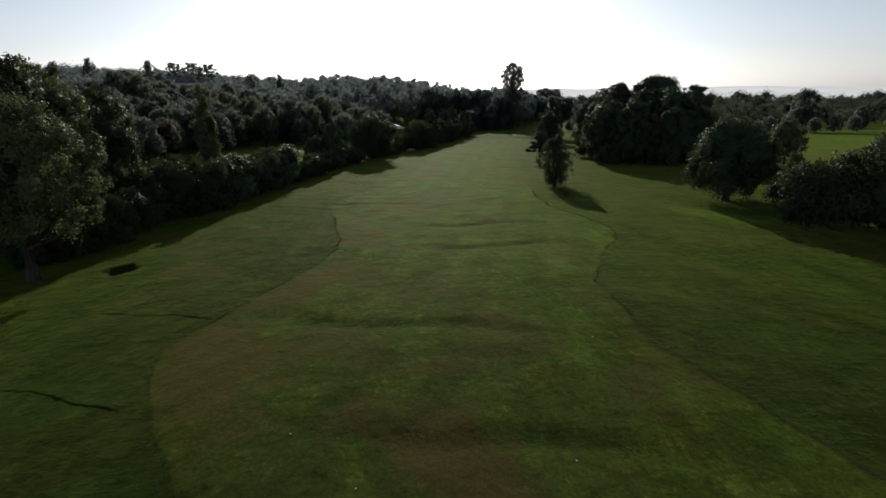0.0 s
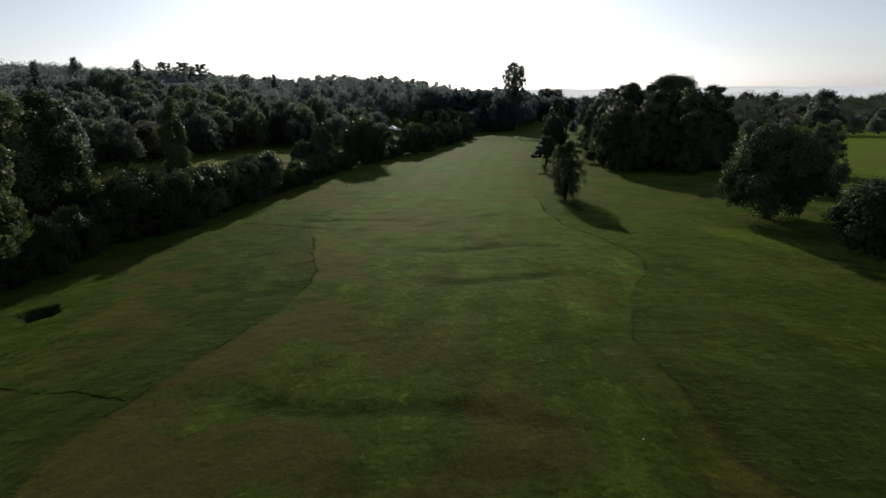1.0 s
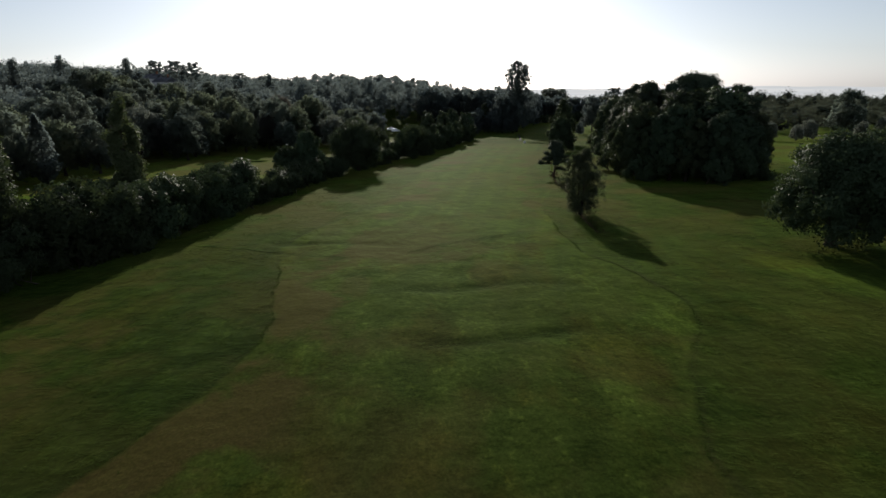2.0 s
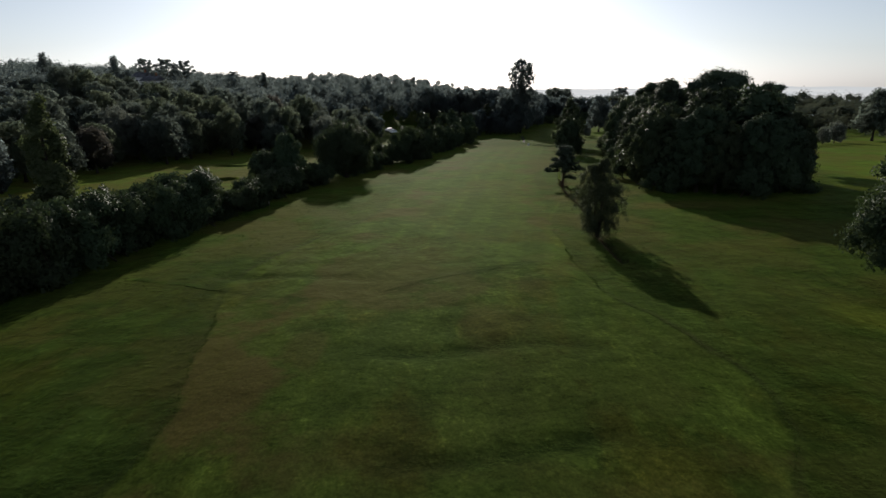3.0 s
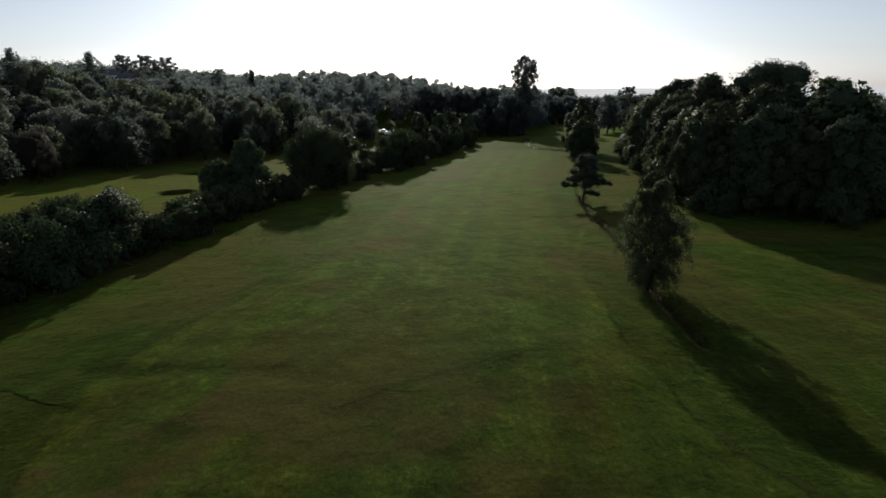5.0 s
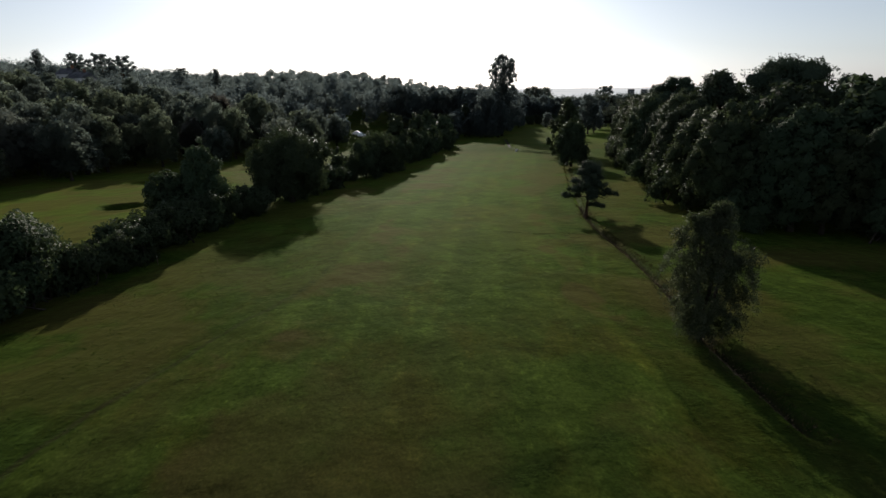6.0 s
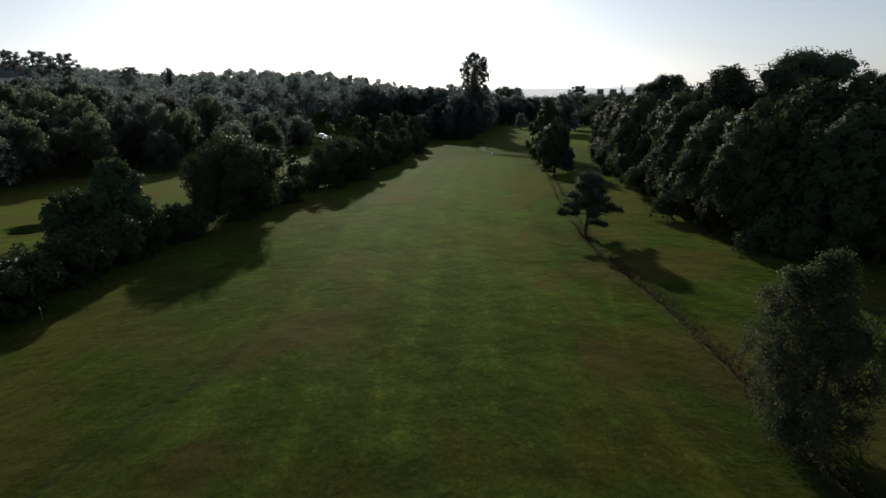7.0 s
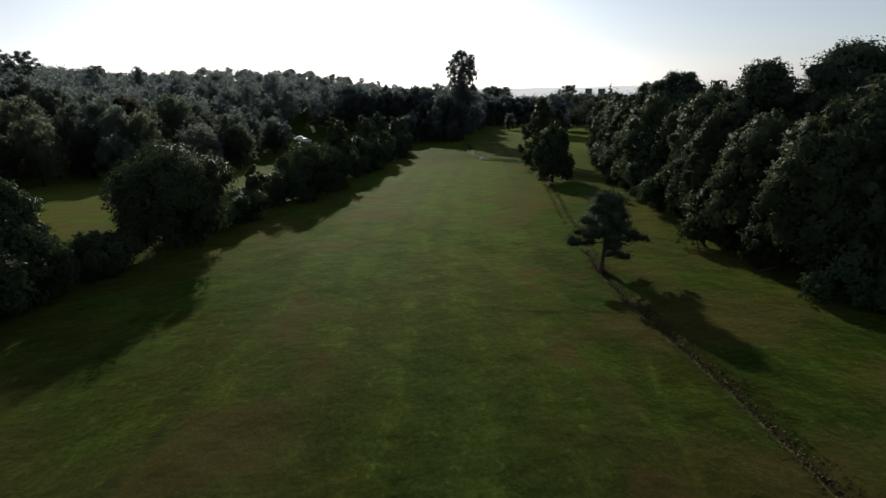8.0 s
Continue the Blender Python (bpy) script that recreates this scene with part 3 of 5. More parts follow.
def path_distance(x, y, pts):
    """Distance to a broken line."""
    best = np.full(np.shape(x), 1e9)
    for (ax, ay), (bx, by) in zip(pts[:-1], pts[1:]):
        ux, uy = bx - ax, by - ay
        s = np.clip(((x - ax) * ux + (y - ay) * uy) / (ux * ux + uy * uy), 0, 1)
        best = np.minimum(best, np.hypot(x - ax - s * ux, y - ay - s * uy))
    return best


def terrain(x, y):
    x, y = np.asarray(x, float), np.asarray(y, float)
    z = -0.027 * np.clip(y, -60, 420) + 0.015 * np.clip(x, -80, 140)
    z = z - 0.016 * (np.clip(y, 150, 270) - 150)
    z = z + 0.045 * (np.clip(x, 18, 60) - 18) * (1 - 0.6 * step(y, 150, 240))
    d = (-31 - x) * 0.856 + (y - 216) * 0.518
    fade = np.clip((5 - (x - 0.13 * y)) / 60, 0, 1)
    z = z + 37 * np.tanh(0.2 * soft(d - 22) / 37) * fade * (1 - 0.9 * step(y, 400, 560))
    z = z - 62 * step(np.hypot(x, y), 420, 1500) * (1 - 0.8 * fade * (1 - step(y, 400, 560)))
    return z


def ground(x, y):
    z = terrain(x, y)
    z = z + 0.10 * np.sin(x * 0.21 + 0.6 * np.sin(y * 0.13)) * np.sin(y * 0.17 + 1.0) + 0.05 * np.sin(x * 0.6 + y * 0.35)
    z = z - 0.42 * np.exp(-(path_distance(x, y, DITCH) / 0.25) ** 2)
    for bx, by, half, w, ang in SWALES:
        u, v = (x - bx) + ang * (y - by), (y - by) - ang * (x - bx)
        z = z - 0.16 * np.exp(-((v - 0.5 * np.sin(u * 0.5)) / w) ** 2) * np.exp(-(u / half) ** 4)
    for bx, by, ba, bb, dep in PITS:
        q = np.hypot((x - bx) / ba, (y - by) / bb)
        z = z - dep * (1 - step(q, 0.72, 1.0)) + 0.12 * np.exp(-((q - 1.15) / 0.2) ** 2)
    return z


SWALES = ((2, 19.6, 9, 0.8, -0.12), (-3, 32.5, 10, 0.7, -0.15), (6, 52, 7, 0.8, 0.1), (-12, 77, 9, 0.7, -0.08), (4, 62, 8, 0.9, 0.06))          # shallow old ditches across the fairway
PITS = [(-29.1, 46.4, 1.3, 1.45, 0.8), (-43.4, 142.6, 3.3, 3.2, 1.2), (-52.0, 172.0, 5.0, 3.0, 0.6)]


def axis(lo, hi, fine, far_lo, far_hi):
    a = list(np.arange(lo, hi + 1e-6, fine))
    for sign, far in ((1, far_hi), (-1, far_lo)):
        s, v = fine, a[-1] if sign > 0 else a[0]
        while (far - v) * sign > 0:
            s = min(s * 1.12, 400)
            v += sign * s
            a.append(v) if sign > 0 else a.insert(0, v)
    return np.array(a)


def band(v, c, w):
    return np.exp(-((v - c) / w) ** 2)


def fairway_edges(y):
    """Left and right edge of the close-mown strip at y, and how they wander."""
    left = np.interp(y, [0, 12, 17, 22, 26, 29.4, 33.2, 40, 46.4, 51, 55, 74, 75, 86, 102, 135, 180, 240, 300], [-2, -6, -10.1, -13.8, -15.9, -16.5, -15.6, -13.2, -11.2, -10.4, -10.6, -15.2, -16, -13.4, -6.7, -3, 3, 12, 22])
    right = np.interp(y, [0, 16.8, 21, 29, 40, 47, 53, 57.7, 61.6, 65.9, 70.7, 78, 90, 120, 150, 190, 215, 300], [18, 16.3, 14.9, 12.5, 12.2, 14.6, 18.0, 18.8, 17.9, 16.8, 15, 14.4, 15, 18, 22, 31, 36, 40])
    return left, right, 0.12 * np.sin(y * 0.6) + 0.08 * np.sin(y * 1.7 + 1)


DRAINS = [(np.array(p), w) for p, w in (
    ([(-2.2, 72.6), (0.9, 74.7), (3.5, 76.3), (6.3, 77.3), (10.8, 79.5)], 0.3), ([(-25.2, 76.6), (-19.7, 74.7), (-15.1, 73.1), (-8, 71.2)], 0.3),
    ([(10.4, 118.2), (13.1, 117.6), (16.9, 116.4), (21, 115.3)], 0.3), ([(-24.7, 35.5), (-19, 34.7), (-15.3, 33.9)], 0.25)  )]
LUSH = np.array([(29.5, 65.0), (33.0, 58.5), (36.0, 55.0), (38.0, 50.0)])          # greener strip before the bushes
TRACKS = [np.array(p) for p in (          # paler worn tracks beside the ditch and on the fairway
    [(20.0, 111.8), (17.6, 104.0), (16.2, 99.5), (14.6, 92.3), (14.0, 87.0), (14.6, 83.2)], [(6.4, 86.4), (7.4, 85.6), (8.6, 83.8), (10.1, 82.9)], [(13.2, 115.8), (12.4, 105.7), (11.6, 97.0)], [(-2.0, 96.0), (-1.6, 104.0), (-0.6, 112.0)], [(3.0, 60.0), (3.6, 66.0), (4.6, 73.0)])]


SCORCHED = ((-9.9, 153.8, 5, 14), (-3.2, 185, 4, 14), (-4.5, 117.8, 3.0, 7), (-0.5, 112.5, 1.8, 4), (16.6, 121, 1.7, 8), (15.4, 106, 1.6, 7), (14.3, 95.5, 1.8, 5), (-6, 90.3, 2.6, 4), (4, 154.2, 4, 5), (-6, 62, 2.5, 5))          # dry brown patches: place and half sizes
WORN = ((1.6, 120.2, 1.0), (3.2, 120, 0.9), (-1.6, 111.5, 0.9), (1.2, 94.7, 0.45), (2, 97.4, 0.45), (1.8, 94.1, 0.4), (9.1, 151.6, 1.4), (8.8, 138.7, 1.2), (3.8, 85.8, 0.5), (4.5, 85, 0.5), (8.2, 88.1, 0.4), (8.9, 86.6, 0.4), (12.1, 131.5, 0.9), (-0.1, 103.2, 0.5), (13.5, 110.5, 0.8))          # pale scuffs: place and half width


def build_ground():
    outer, ys = axis(-44, 44, 0.55, -4600, 4600), axis(8, 180, 0.6, -4600, 4600)
    inner = np.concatenate([np.arange(-17, -8, 0.2), np.arange(-8, 11, 0.5), np.arange(11, 25.5, 0.17)])   # finer along the mown edges and the ditch
    xs = np.concatenate([outer[outer < -17.3], inner, outer[outer > 25.7]])
    X, Y = np.meshgrid(xs, ys)
    nx, ny = len(xs), len(ys)
    Z = ground(X, Y)
    i = np.arange(nx * ny).reshape(ny, nx)
    f = np.stack([i[:-1, :-1], i[:-1, 1:], i[1:, 1:], i[1:, :-1]], -1).reshape(-1, 4)
    # closely mown strip between two curving edges
    left, right, wob = fairway_edges(Y)
    inside = step(X - left - wob, -0.25, 0.25) * (1 - step(X - right - wob, -0.25, 0.25))
    inside = inside * (1 - step(Y, 215, 232))
    field = np.maximum(step(-X, 30, 36) * step(Y, 105, 120), step(X, 62, 70))
    fairway = np.maximum(inside, field)
    dry = 0.55 + 0.45 * np.sin(X * 0.11 + 2.0 * np.sin(Y * 0.05)) * np.sin(Y * 0.07 + 0.5)
    dry = np.clip(dry + 0.35 * band(X, left + 4, 3.5) + 0.5 * band(X, ditch_x(Y), 2.2) * step(Y, 76, 84), 0, 1)
    inset = X - left - wob
    dry = dry + step(inset, -0.1, 0.3) * (1 - step(inset, 2.5, 7.0 + 1.5 * np.sin(Y * 0.2))) * (1.36 - dry) * (1 - step(Y, 140, 175)) * (0.75 + 0.25 * np.sin(Y * 0.13 + X * 0.3))
    dry = np.maximum(dry, 1.4 * band(X - ditch_x(Y), 10.5, 3.2) * step(Y, 92, 104) * (1 - step(Y, 140, 165)) * (0.7 + 0.3 * np.sin(Y * 0.5 + X)))
    dry = dry * (1 - 0.6 * step(X - right, -0.2, 0.6) * (1 - step(Y, 58, 76)))          # the rough before the ditch stays green
    dry = dry * (1 - 0.6 * band(X, 6 + 0.1 * (Y - 90), 6) * step(Y, 70, 84) * (1 - step(Y, 190, 230)))          # and so does the middle of the fairway
    for px, py, ax, ay in SCORCHED:
        far_off = np.hypot((X - px) / ax, (Y - py) / ay) + 0.22 * np.sin(1.3 * X + 0.5 * Y) + 0.18 * np.sin(0.9 * Y - 0.7 * X + px)
        dry = np.maximum(dry, 1.5 * (1 - step(far_off, 0.35, 1.15)))
    dry = np.maximum(dry, 1.38 * step(-X, 30, 36) * step(Y, 105, 120))
    dry = dry * (1 - 0.55 * (1 - step(inset, -0.3, 0.1)) * step(inset, -9, -5) * (1 - step(Y, 74, 92)))
    # swales: shade of their slopes also put into the colour, towards the darker rough
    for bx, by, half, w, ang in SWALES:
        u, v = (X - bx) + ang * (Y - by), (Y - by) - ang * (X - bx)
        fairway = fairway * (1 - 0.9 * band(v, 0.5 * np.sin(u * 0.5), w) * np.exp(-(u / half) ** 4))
    # mown edges and turf step: their thin shadow put into the colour
    edge = np.maximum((0.4 + 0.6 * np.maximum(1 - step(Y, 29, 36), step(Y, 56, 62))) * band(X, right + wob + 0.25, 0.22) * step(74 - Y, 0, 6), (0.26 + 1.04 * step(Y, 76, 80) * (1 - step(Y, 100, 112))) * band(X, left + wob - 0.2, 0.2))
    edge = np.maximum(edge * 0.62, 0.16 * band(path_distance(X, Y, np.array([(-26, 25.3), (-22, 25.0), (-19, 24.0), (-15.5, 22.4)])), 0, 0.25))
    fairway = np.maximum(fairway, (0.45 - 0.2 * step(X - ditch_x(Y), -1, 2) - 0.2 * step(X - right, -0.5, 0.5) * step(Y, 104, 118)) * step(Y, 72, 100) * (1 - step(Y, 215, 232)))          # semi-rough, cut shorter further on
    fairway = np.maximum(fairway, 0.28 * step(X - right, -0.5, 0.5) * step(Y, 30, 42) * (1 - step(X, 26, 34)))
    lush = band(path_distance(X, Y, LUSH), 0, 2.2)
    fairway, dry = np.maximum(fairway, lush), dry * (1 - lush)
    mower = 0.5 + 0.5 * np.sin((X - 0.17 * Y + 0.7 * np.sin(Y * 0.05)) * 1.38)          # passes of the mower, faint
    fairway = fairway * (1 - 0.3 * inside * step(mower, 0.35, 0.65))
    # drains: shadow of their small step put into the colour
    for line, w in DRAINS:
        edge = np.maximum(edge, 0.09 * band(path_distance(X, Y, line), 0, w))
        fairway = fairway * (1 - 0.7 * band(path_distance(X, Y, line), 0, 2.5 * w))
    for line in TRACKS:
        fairway = np.maximum(fairway, 1.42 * band(path_distance(X, Y, line), 0, 0.38) * (0.75 + 0.25 * np.sin(Y * 0.9)))
    for px, py, w in WORN:
        fairway = np.maximum(fairway, 1.5 * np.exp(-((X - px) / w) ** 2 - ((Y - py) / (1.3 * w) - 0.35 * (X - px) / w) ** 2) * (0.7 + 0.3 * np.sin(5 * X + 3 * Y)))
    bank = band(X, ditch_x(Y) - 0.55, 0.4) * step(Y, 80, 86) * (1 - step(Y, 126, 140)) + 0.9 * band(np.hypot(X - 19.2, (Y - 86.5) * 0.55), 0, 1.5)
    edge = np.maximum(edge, np.clip(0.75 * bank * (0.6 + 0.4 * np.sin(Y * 2.1 + 3 * np.sin(Y * 0.7))), 0, 0.85))
    # earth of ditch and bank, together with the shadow lines painted above
    soil_shade = np.clip(np.maximum(edge, 0.95 * np.exp(-(path_distance(X, Y, DITCH) / 0.22) ** 2)), 0, 1)
    # two darker bands across the neighbouring field
    soil_shade = np.maximum(soil_shade, 0.55 * step(X, 62, 70) * np.maximum(band(Y, 158 + 0.04 * X, 1.1), band(Y, 150 + 0.04 * X, 0.9)))
    for bx, by, ba, bb, dep in PITS:
        dry = dry * step(np.hypot((X - bx) / ba, (Y - by) / bb), 0.9, 1.2)
        # small pit: shade of the hollow also put into the colour
        soil_shade = np.maximum(soil_shade, (0.5 if ba < 2 else 0.0) * (1 - step(np.hypot((X - bx) / ba, (Y - by) / bb), 0.8, 0.97)))
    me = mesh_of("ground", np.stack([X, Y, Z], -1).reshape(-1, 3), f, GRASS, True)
    for name, values in (("fairway", fairway), ("dry", dry), ("soil_shade", soil_shade)):
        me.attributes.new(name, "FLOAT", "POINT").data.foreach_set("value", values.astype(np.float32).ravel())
    return tagged(new("ground", me), "golf course grass, mown fairway and rough with dry brown patches", "grass", kind="structure")


build_ground()


def build_backdrop(name, r, top, wave, mat, label):
    a = np.linspace(0, 2 * np.pi, 361)
    hill = top + wave * (np.sin(3 * a + 1) + 0.6 * np.sin(7 * a) + 0.3 * np.sin(19 * a) + 0.15 * np.sin(61 * a) + 0.1 * np.sin(97 * a + 2))
    low = np.column_stack([r * np.cos(a), r * np.sin(a), np.full(361, -160.0)])
    high = np.column_stack([r * np.cos(a), r * np.sin(a), hill])
    f = [(i, i + 1, 362 + i, 361 + i) for i in range(360)]
    tagged(new(name, mesh_of(name, np.concatenate([low, high]), f, mat)), label, "distance", kind="structure")


# two glowing rings stand for the hazy land
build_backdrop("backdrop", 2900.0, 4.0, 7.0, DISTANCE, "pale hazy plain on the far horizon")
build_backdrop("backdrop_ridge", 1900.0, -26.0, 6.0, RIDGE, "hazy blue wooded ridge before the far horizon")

# ---- single trees ----
plant("oak", tree_meshes(11, 10.8, 12.6, 0.2, 56000, 0.22, LEAF, 60, 8, taper=0.28, trunk=0.4, loose=0.9), 37.0, 68.2, "dark round broadleaf tree with low spreading crown on grass")
plant("birch", birch_meshes(12, 8.3, 3.9, 60000, 0.12, LEAF_BIRCH), 19.1, 88.7, "small pale-leaved birch with hanging shoots beside the ditch", turn=0)
plant("pine", pine_meshes(113, 6.9, 6.8, 34000, 0.17), 23.0, 124.3, "small dark pine with flat layered boughs beside the ditch")
plant("hornbeam", tree_meshes(14, 10.6, 9.2, 0.0, 19000, 0.36, LEAF, 40, 3, taper=0.5, trunk=0.22), 34.9, 173.5, "dark bushy conical tree at the end of the ditch")
plant("fir", profile_tree_meshes(15, [0.6, 3, 6, 9, 11.5, 13.2, 14.2], [7.5, 9.5, 9.2, 7.4, 5.0, 2.8, 0.8], 16000, 0.36, LEAF, 90, 0.95), 40.6, 199.0, "tall dark conical fir beyond the ditch")
plant("oak", tree_meshes(16, 15.5, 13.6, 2.9, 66000, 0.25, LEAF_PALE, 110, 10, trunk=0.42, loose=0.72, sub=9, core=0.35), -35.2, 44.0, "large spreading tree with bare trunk at the rough's edge")
plant("oak", tree_meshes(17, 10.8, 12.6, 0.6, 50000, 0.23, LEAF, 46, 10, trunk=0.4), -17.4, 142.0, "round dark broadleaf tree standing in the hedge")
plant("oak", tree_meshes(18, 11.2, 9.4, 0.2, 24000, 0.26, LEAF, 54, 6, taper=0.6, trunk=0.28, loose=0.8), -25.0, 127.6, "pointed broadleaf tree standing in the hedge")
plant("hawthorn", tree_meshes(27, 7.6, 7.8, 0.1, 16000, 0.26, LEAF, 40, 5, taper=0.35, trunk=0.2, loose=0.8), -28.6, 126.4, "loose bushy tree standing in the hedge")
plant("poplar", columnar_meshes(19, 16.3, 4.6, 0.5, 20000, 0.28, LEAF_PALE, 64, 0.74), -36.5, 85.6, "narrow upright poplar rising from the hedge")
plant("hawthorn", tree_meshes(20, 6.8, 7.6, 0.0, 22000, 0.25, LEAF, 36, 5, trunk=0.2), 37.6, 53.0, "low dark bushy tree on the rough")
plant("hawthorn", tree_meshes(21, 9.2, 9.6, 0.0, 24000, 0.27, LEAF, 38, 5, trunk=0.25), 43.5, 51.0, "dark bushy tree on the rough")
plant("maple", tree_meshes(22, 15.5, 10.0, 1.0, 22000, 0.33, LEAF_PALE, 40, 5, trunk=0.35), 54.0, 55.0, "tall pale-leaved tree behind the bushes")
plant("sapling", tree_meshes(23, 4.6, 2.4, 0.8, 4000, 0.18, LEAF_PALE, 14, 3, trunk=0.07, core=0), 52.5, 79.0, "slender young tree on the rough")
plant("maple", tree_meshes(24, 8.0, 6.0, 0.6, 10000, 0.28, LEAF_PALE, 24, 4, trunk=0.18), 61.0, 95.0, "pale-leaved young tree beside the wood")
plant("sapling", tree_meshes(25, 7.0, 3.8, 0.3, 8000, 0.26, LEAF, 24, 3, taper=0.4, trunk=0.12), -12.9, 160.0, "small upright tree in the hedge")

# ---- big wood edges ----
WOOD = [tree_meshes(40 + i, 15.2 + 0.5 * (i % 3), 11.6, 0.2, 26000, 0.30, LEAF_WOOD if i % 2 else LEAF_EDGE, 84, 3, trunk=0.3, taper=0.3, core=0.68, soften=0.85, even=True) for i in range(4)]
NEAR_WOOD = [tree_meshes(56 + i, 19.5, 13.0, 0.2, 33000, 0.32, LEAF_PALE if i else LEAF, 60, 4, trunk=0.4, taper=0.3) for i in range(2)]
WOOD_INSIDE = [tree_meshes(46, 15.5, 12.0, 0.2, 4500, 0.7, LEAF_WOOD, 30, 0, trunk=0.3, taper=0.2, core=0.65, soften=0.6)]
TALL_PINE = [umbrella_pine_meshes(50 + i, 18.0, 9.5, 16000, 0.34, NEEDLE, 44) for i in range(3)]
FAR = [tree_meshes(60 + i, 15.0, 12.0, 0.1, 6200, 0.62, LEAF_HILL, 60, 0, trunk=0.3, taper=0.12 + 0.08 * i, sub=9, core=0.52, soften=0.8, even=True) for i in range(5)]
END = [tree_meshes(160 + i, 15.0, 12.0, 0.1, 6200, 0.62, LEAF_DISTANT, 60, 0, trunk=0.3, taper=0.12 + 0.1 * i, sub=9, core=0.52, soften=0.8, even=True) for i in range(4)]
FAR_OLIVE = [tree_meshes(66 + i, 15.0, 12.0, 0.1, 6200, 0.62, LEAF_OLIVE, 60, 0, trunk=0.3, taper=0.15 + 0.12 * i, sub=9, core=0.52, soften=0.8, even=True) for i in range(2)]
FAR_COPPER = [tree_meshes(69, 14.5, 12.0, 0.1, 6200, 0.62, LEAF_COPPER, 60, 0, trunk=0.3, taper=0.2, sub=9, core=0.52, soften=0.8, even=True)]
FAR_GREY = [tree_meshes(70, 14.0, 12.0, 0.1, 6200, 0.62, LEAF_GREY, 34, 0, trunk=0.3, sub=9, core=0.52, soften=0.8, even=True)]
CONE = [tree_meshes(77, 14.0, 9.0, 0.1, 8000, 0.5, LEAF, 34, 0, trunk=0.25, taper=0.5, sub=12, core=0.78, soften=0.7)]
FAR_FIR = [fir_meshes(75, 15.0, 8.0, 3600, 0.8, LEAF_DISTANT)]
rng = np.random.default_rng(5)


def scatter(inside, spacing, x0, x1, y0, y1):
    pts = []
    for y in np.arange(y0, y1, spacing * 0.87):
        for x in np.arange(x0, x1, spacing):
            p = (x + rng.uniform(-0.32, 0.32) * spacing, y + rng.uniform(-0.32, 0.32) * spacing)
            if inside(*p):
                pts.append(p)
    return pts


def in_right_wood(x, y):
    lo = np.interp(y, [107, 116, 130, 161, 195, 240], [45, 44.5, 45.5, 50.5, 59, 71])
    hi = np.interp(y, [111, 118, 160, 240], [50, 52, 58, 84])
    return 112 < y < 240 and lo < x < hi


for x, y, s in ((37.8, 110, 0.84), (36.6, 117, 0.93), (37.5, 124.5, 0.97), (38.6, 132, 0.95), (40.0, 139.5, 0.95), (41.4, 147, 0.92), (43.0, 154.5, 0.92), (44.8, 162, 0.9), (47.0, 170, 0.9), (49.8, 178.5, 0.88), (53.2, 187.5, 0.9), (54.5, 195, 0.85), (57, 203, 0.85), (59.5, 211, 0.85), (63, 221, 0.9), (44.2, 107, 0.82), (47.8, 107, 0.78), (51.0, 110, 0.74), (53.2, 116.5, 0.72), (40.8, 108.2, 0.68), (46.0, 106.6, 0.66), (49.6, 107.6, 0.58), (36.9, 113.5, 0.7), (37.0, 120.8, 0.72), (37.8, 128.2, 0.72), (39.2, 135.8, 0.7), (40.6, 143.2, 0.7), (42.0, 150.8, 0.68), (43.8, 158.2, 0.68), (45.8, 166, 0.68), (48.4, 174.4, 0.66)):
    x, s = x + rng.uniform(-0.6, 2.0), s * rng.uniform(0.82, 1.02)
    plant("oak", WOOD[rng.integers(4)], x, y, "dark broadleaf tree at the edge of the dense wood", group="trees of the wood beside the fairway", turn=rng.uniform(0, 360), scale=s)
for x, y in scatter(in_right_wood, 7.4, 36, 90, 109, 240):
    plant("oak", WOOD_INSIDE[0], x, y, "dark broadleaf tree of the dense wood", group="trees of the wood beside the fairway", turn=rng.uniform(0, 360), scale=rng.uniform(0.85, 0.98) + 0.04 * min(1.0, (y - 111) / 30) - 0.1 * (x > 51 and y < 140))
plant("pine", umbrella_pine_meshes(153, 17.2, 13.0, 24000, 0.30, NEEDLE, 64), 51.4, 132.0, "tall broad dark pine above the dense wood", group="pines above the wood")
for i, (x, y, h) in enumerate(((44.5, 135.6, 16.6), (53.7, 169.0, 17.2), (62.0, 134.0, 14.8), (58.5, 186.0, 16.2))):
    plant("pine", TALL_PINE[i % 3], x, y, "tall flat-topped pine above the dense dark wood", group="pines above the wood", turn=rng.uniform(0, 360), scale=h / 18)

for i, (x, y, s) in enumerate([(-43.5, 53.5, 1.08), (-44.5, 62.5, 1.04), (-42.6, 69.5, 0.86), (-52, 58, 1.08), (-50.5, 68, 0.95)]):
    plant("oak", NEAR_WOOD[i % 2], x, y, "tall leafy tree behind the hedge", group="trees behind the hedge", turn=rng.uniform(0, 360), scale=s)

# ---- hedges ----
BUSH = [bush_meshes(80 + i, 6.8, 6.2, 7.4, 16000, 0.25, LEAF) for i in range(3)]
LOW = [bush_meshes(85 + i, 5.0, 3.8, 3.4, 11000, 0.18, LEAF) for i in range(2)]
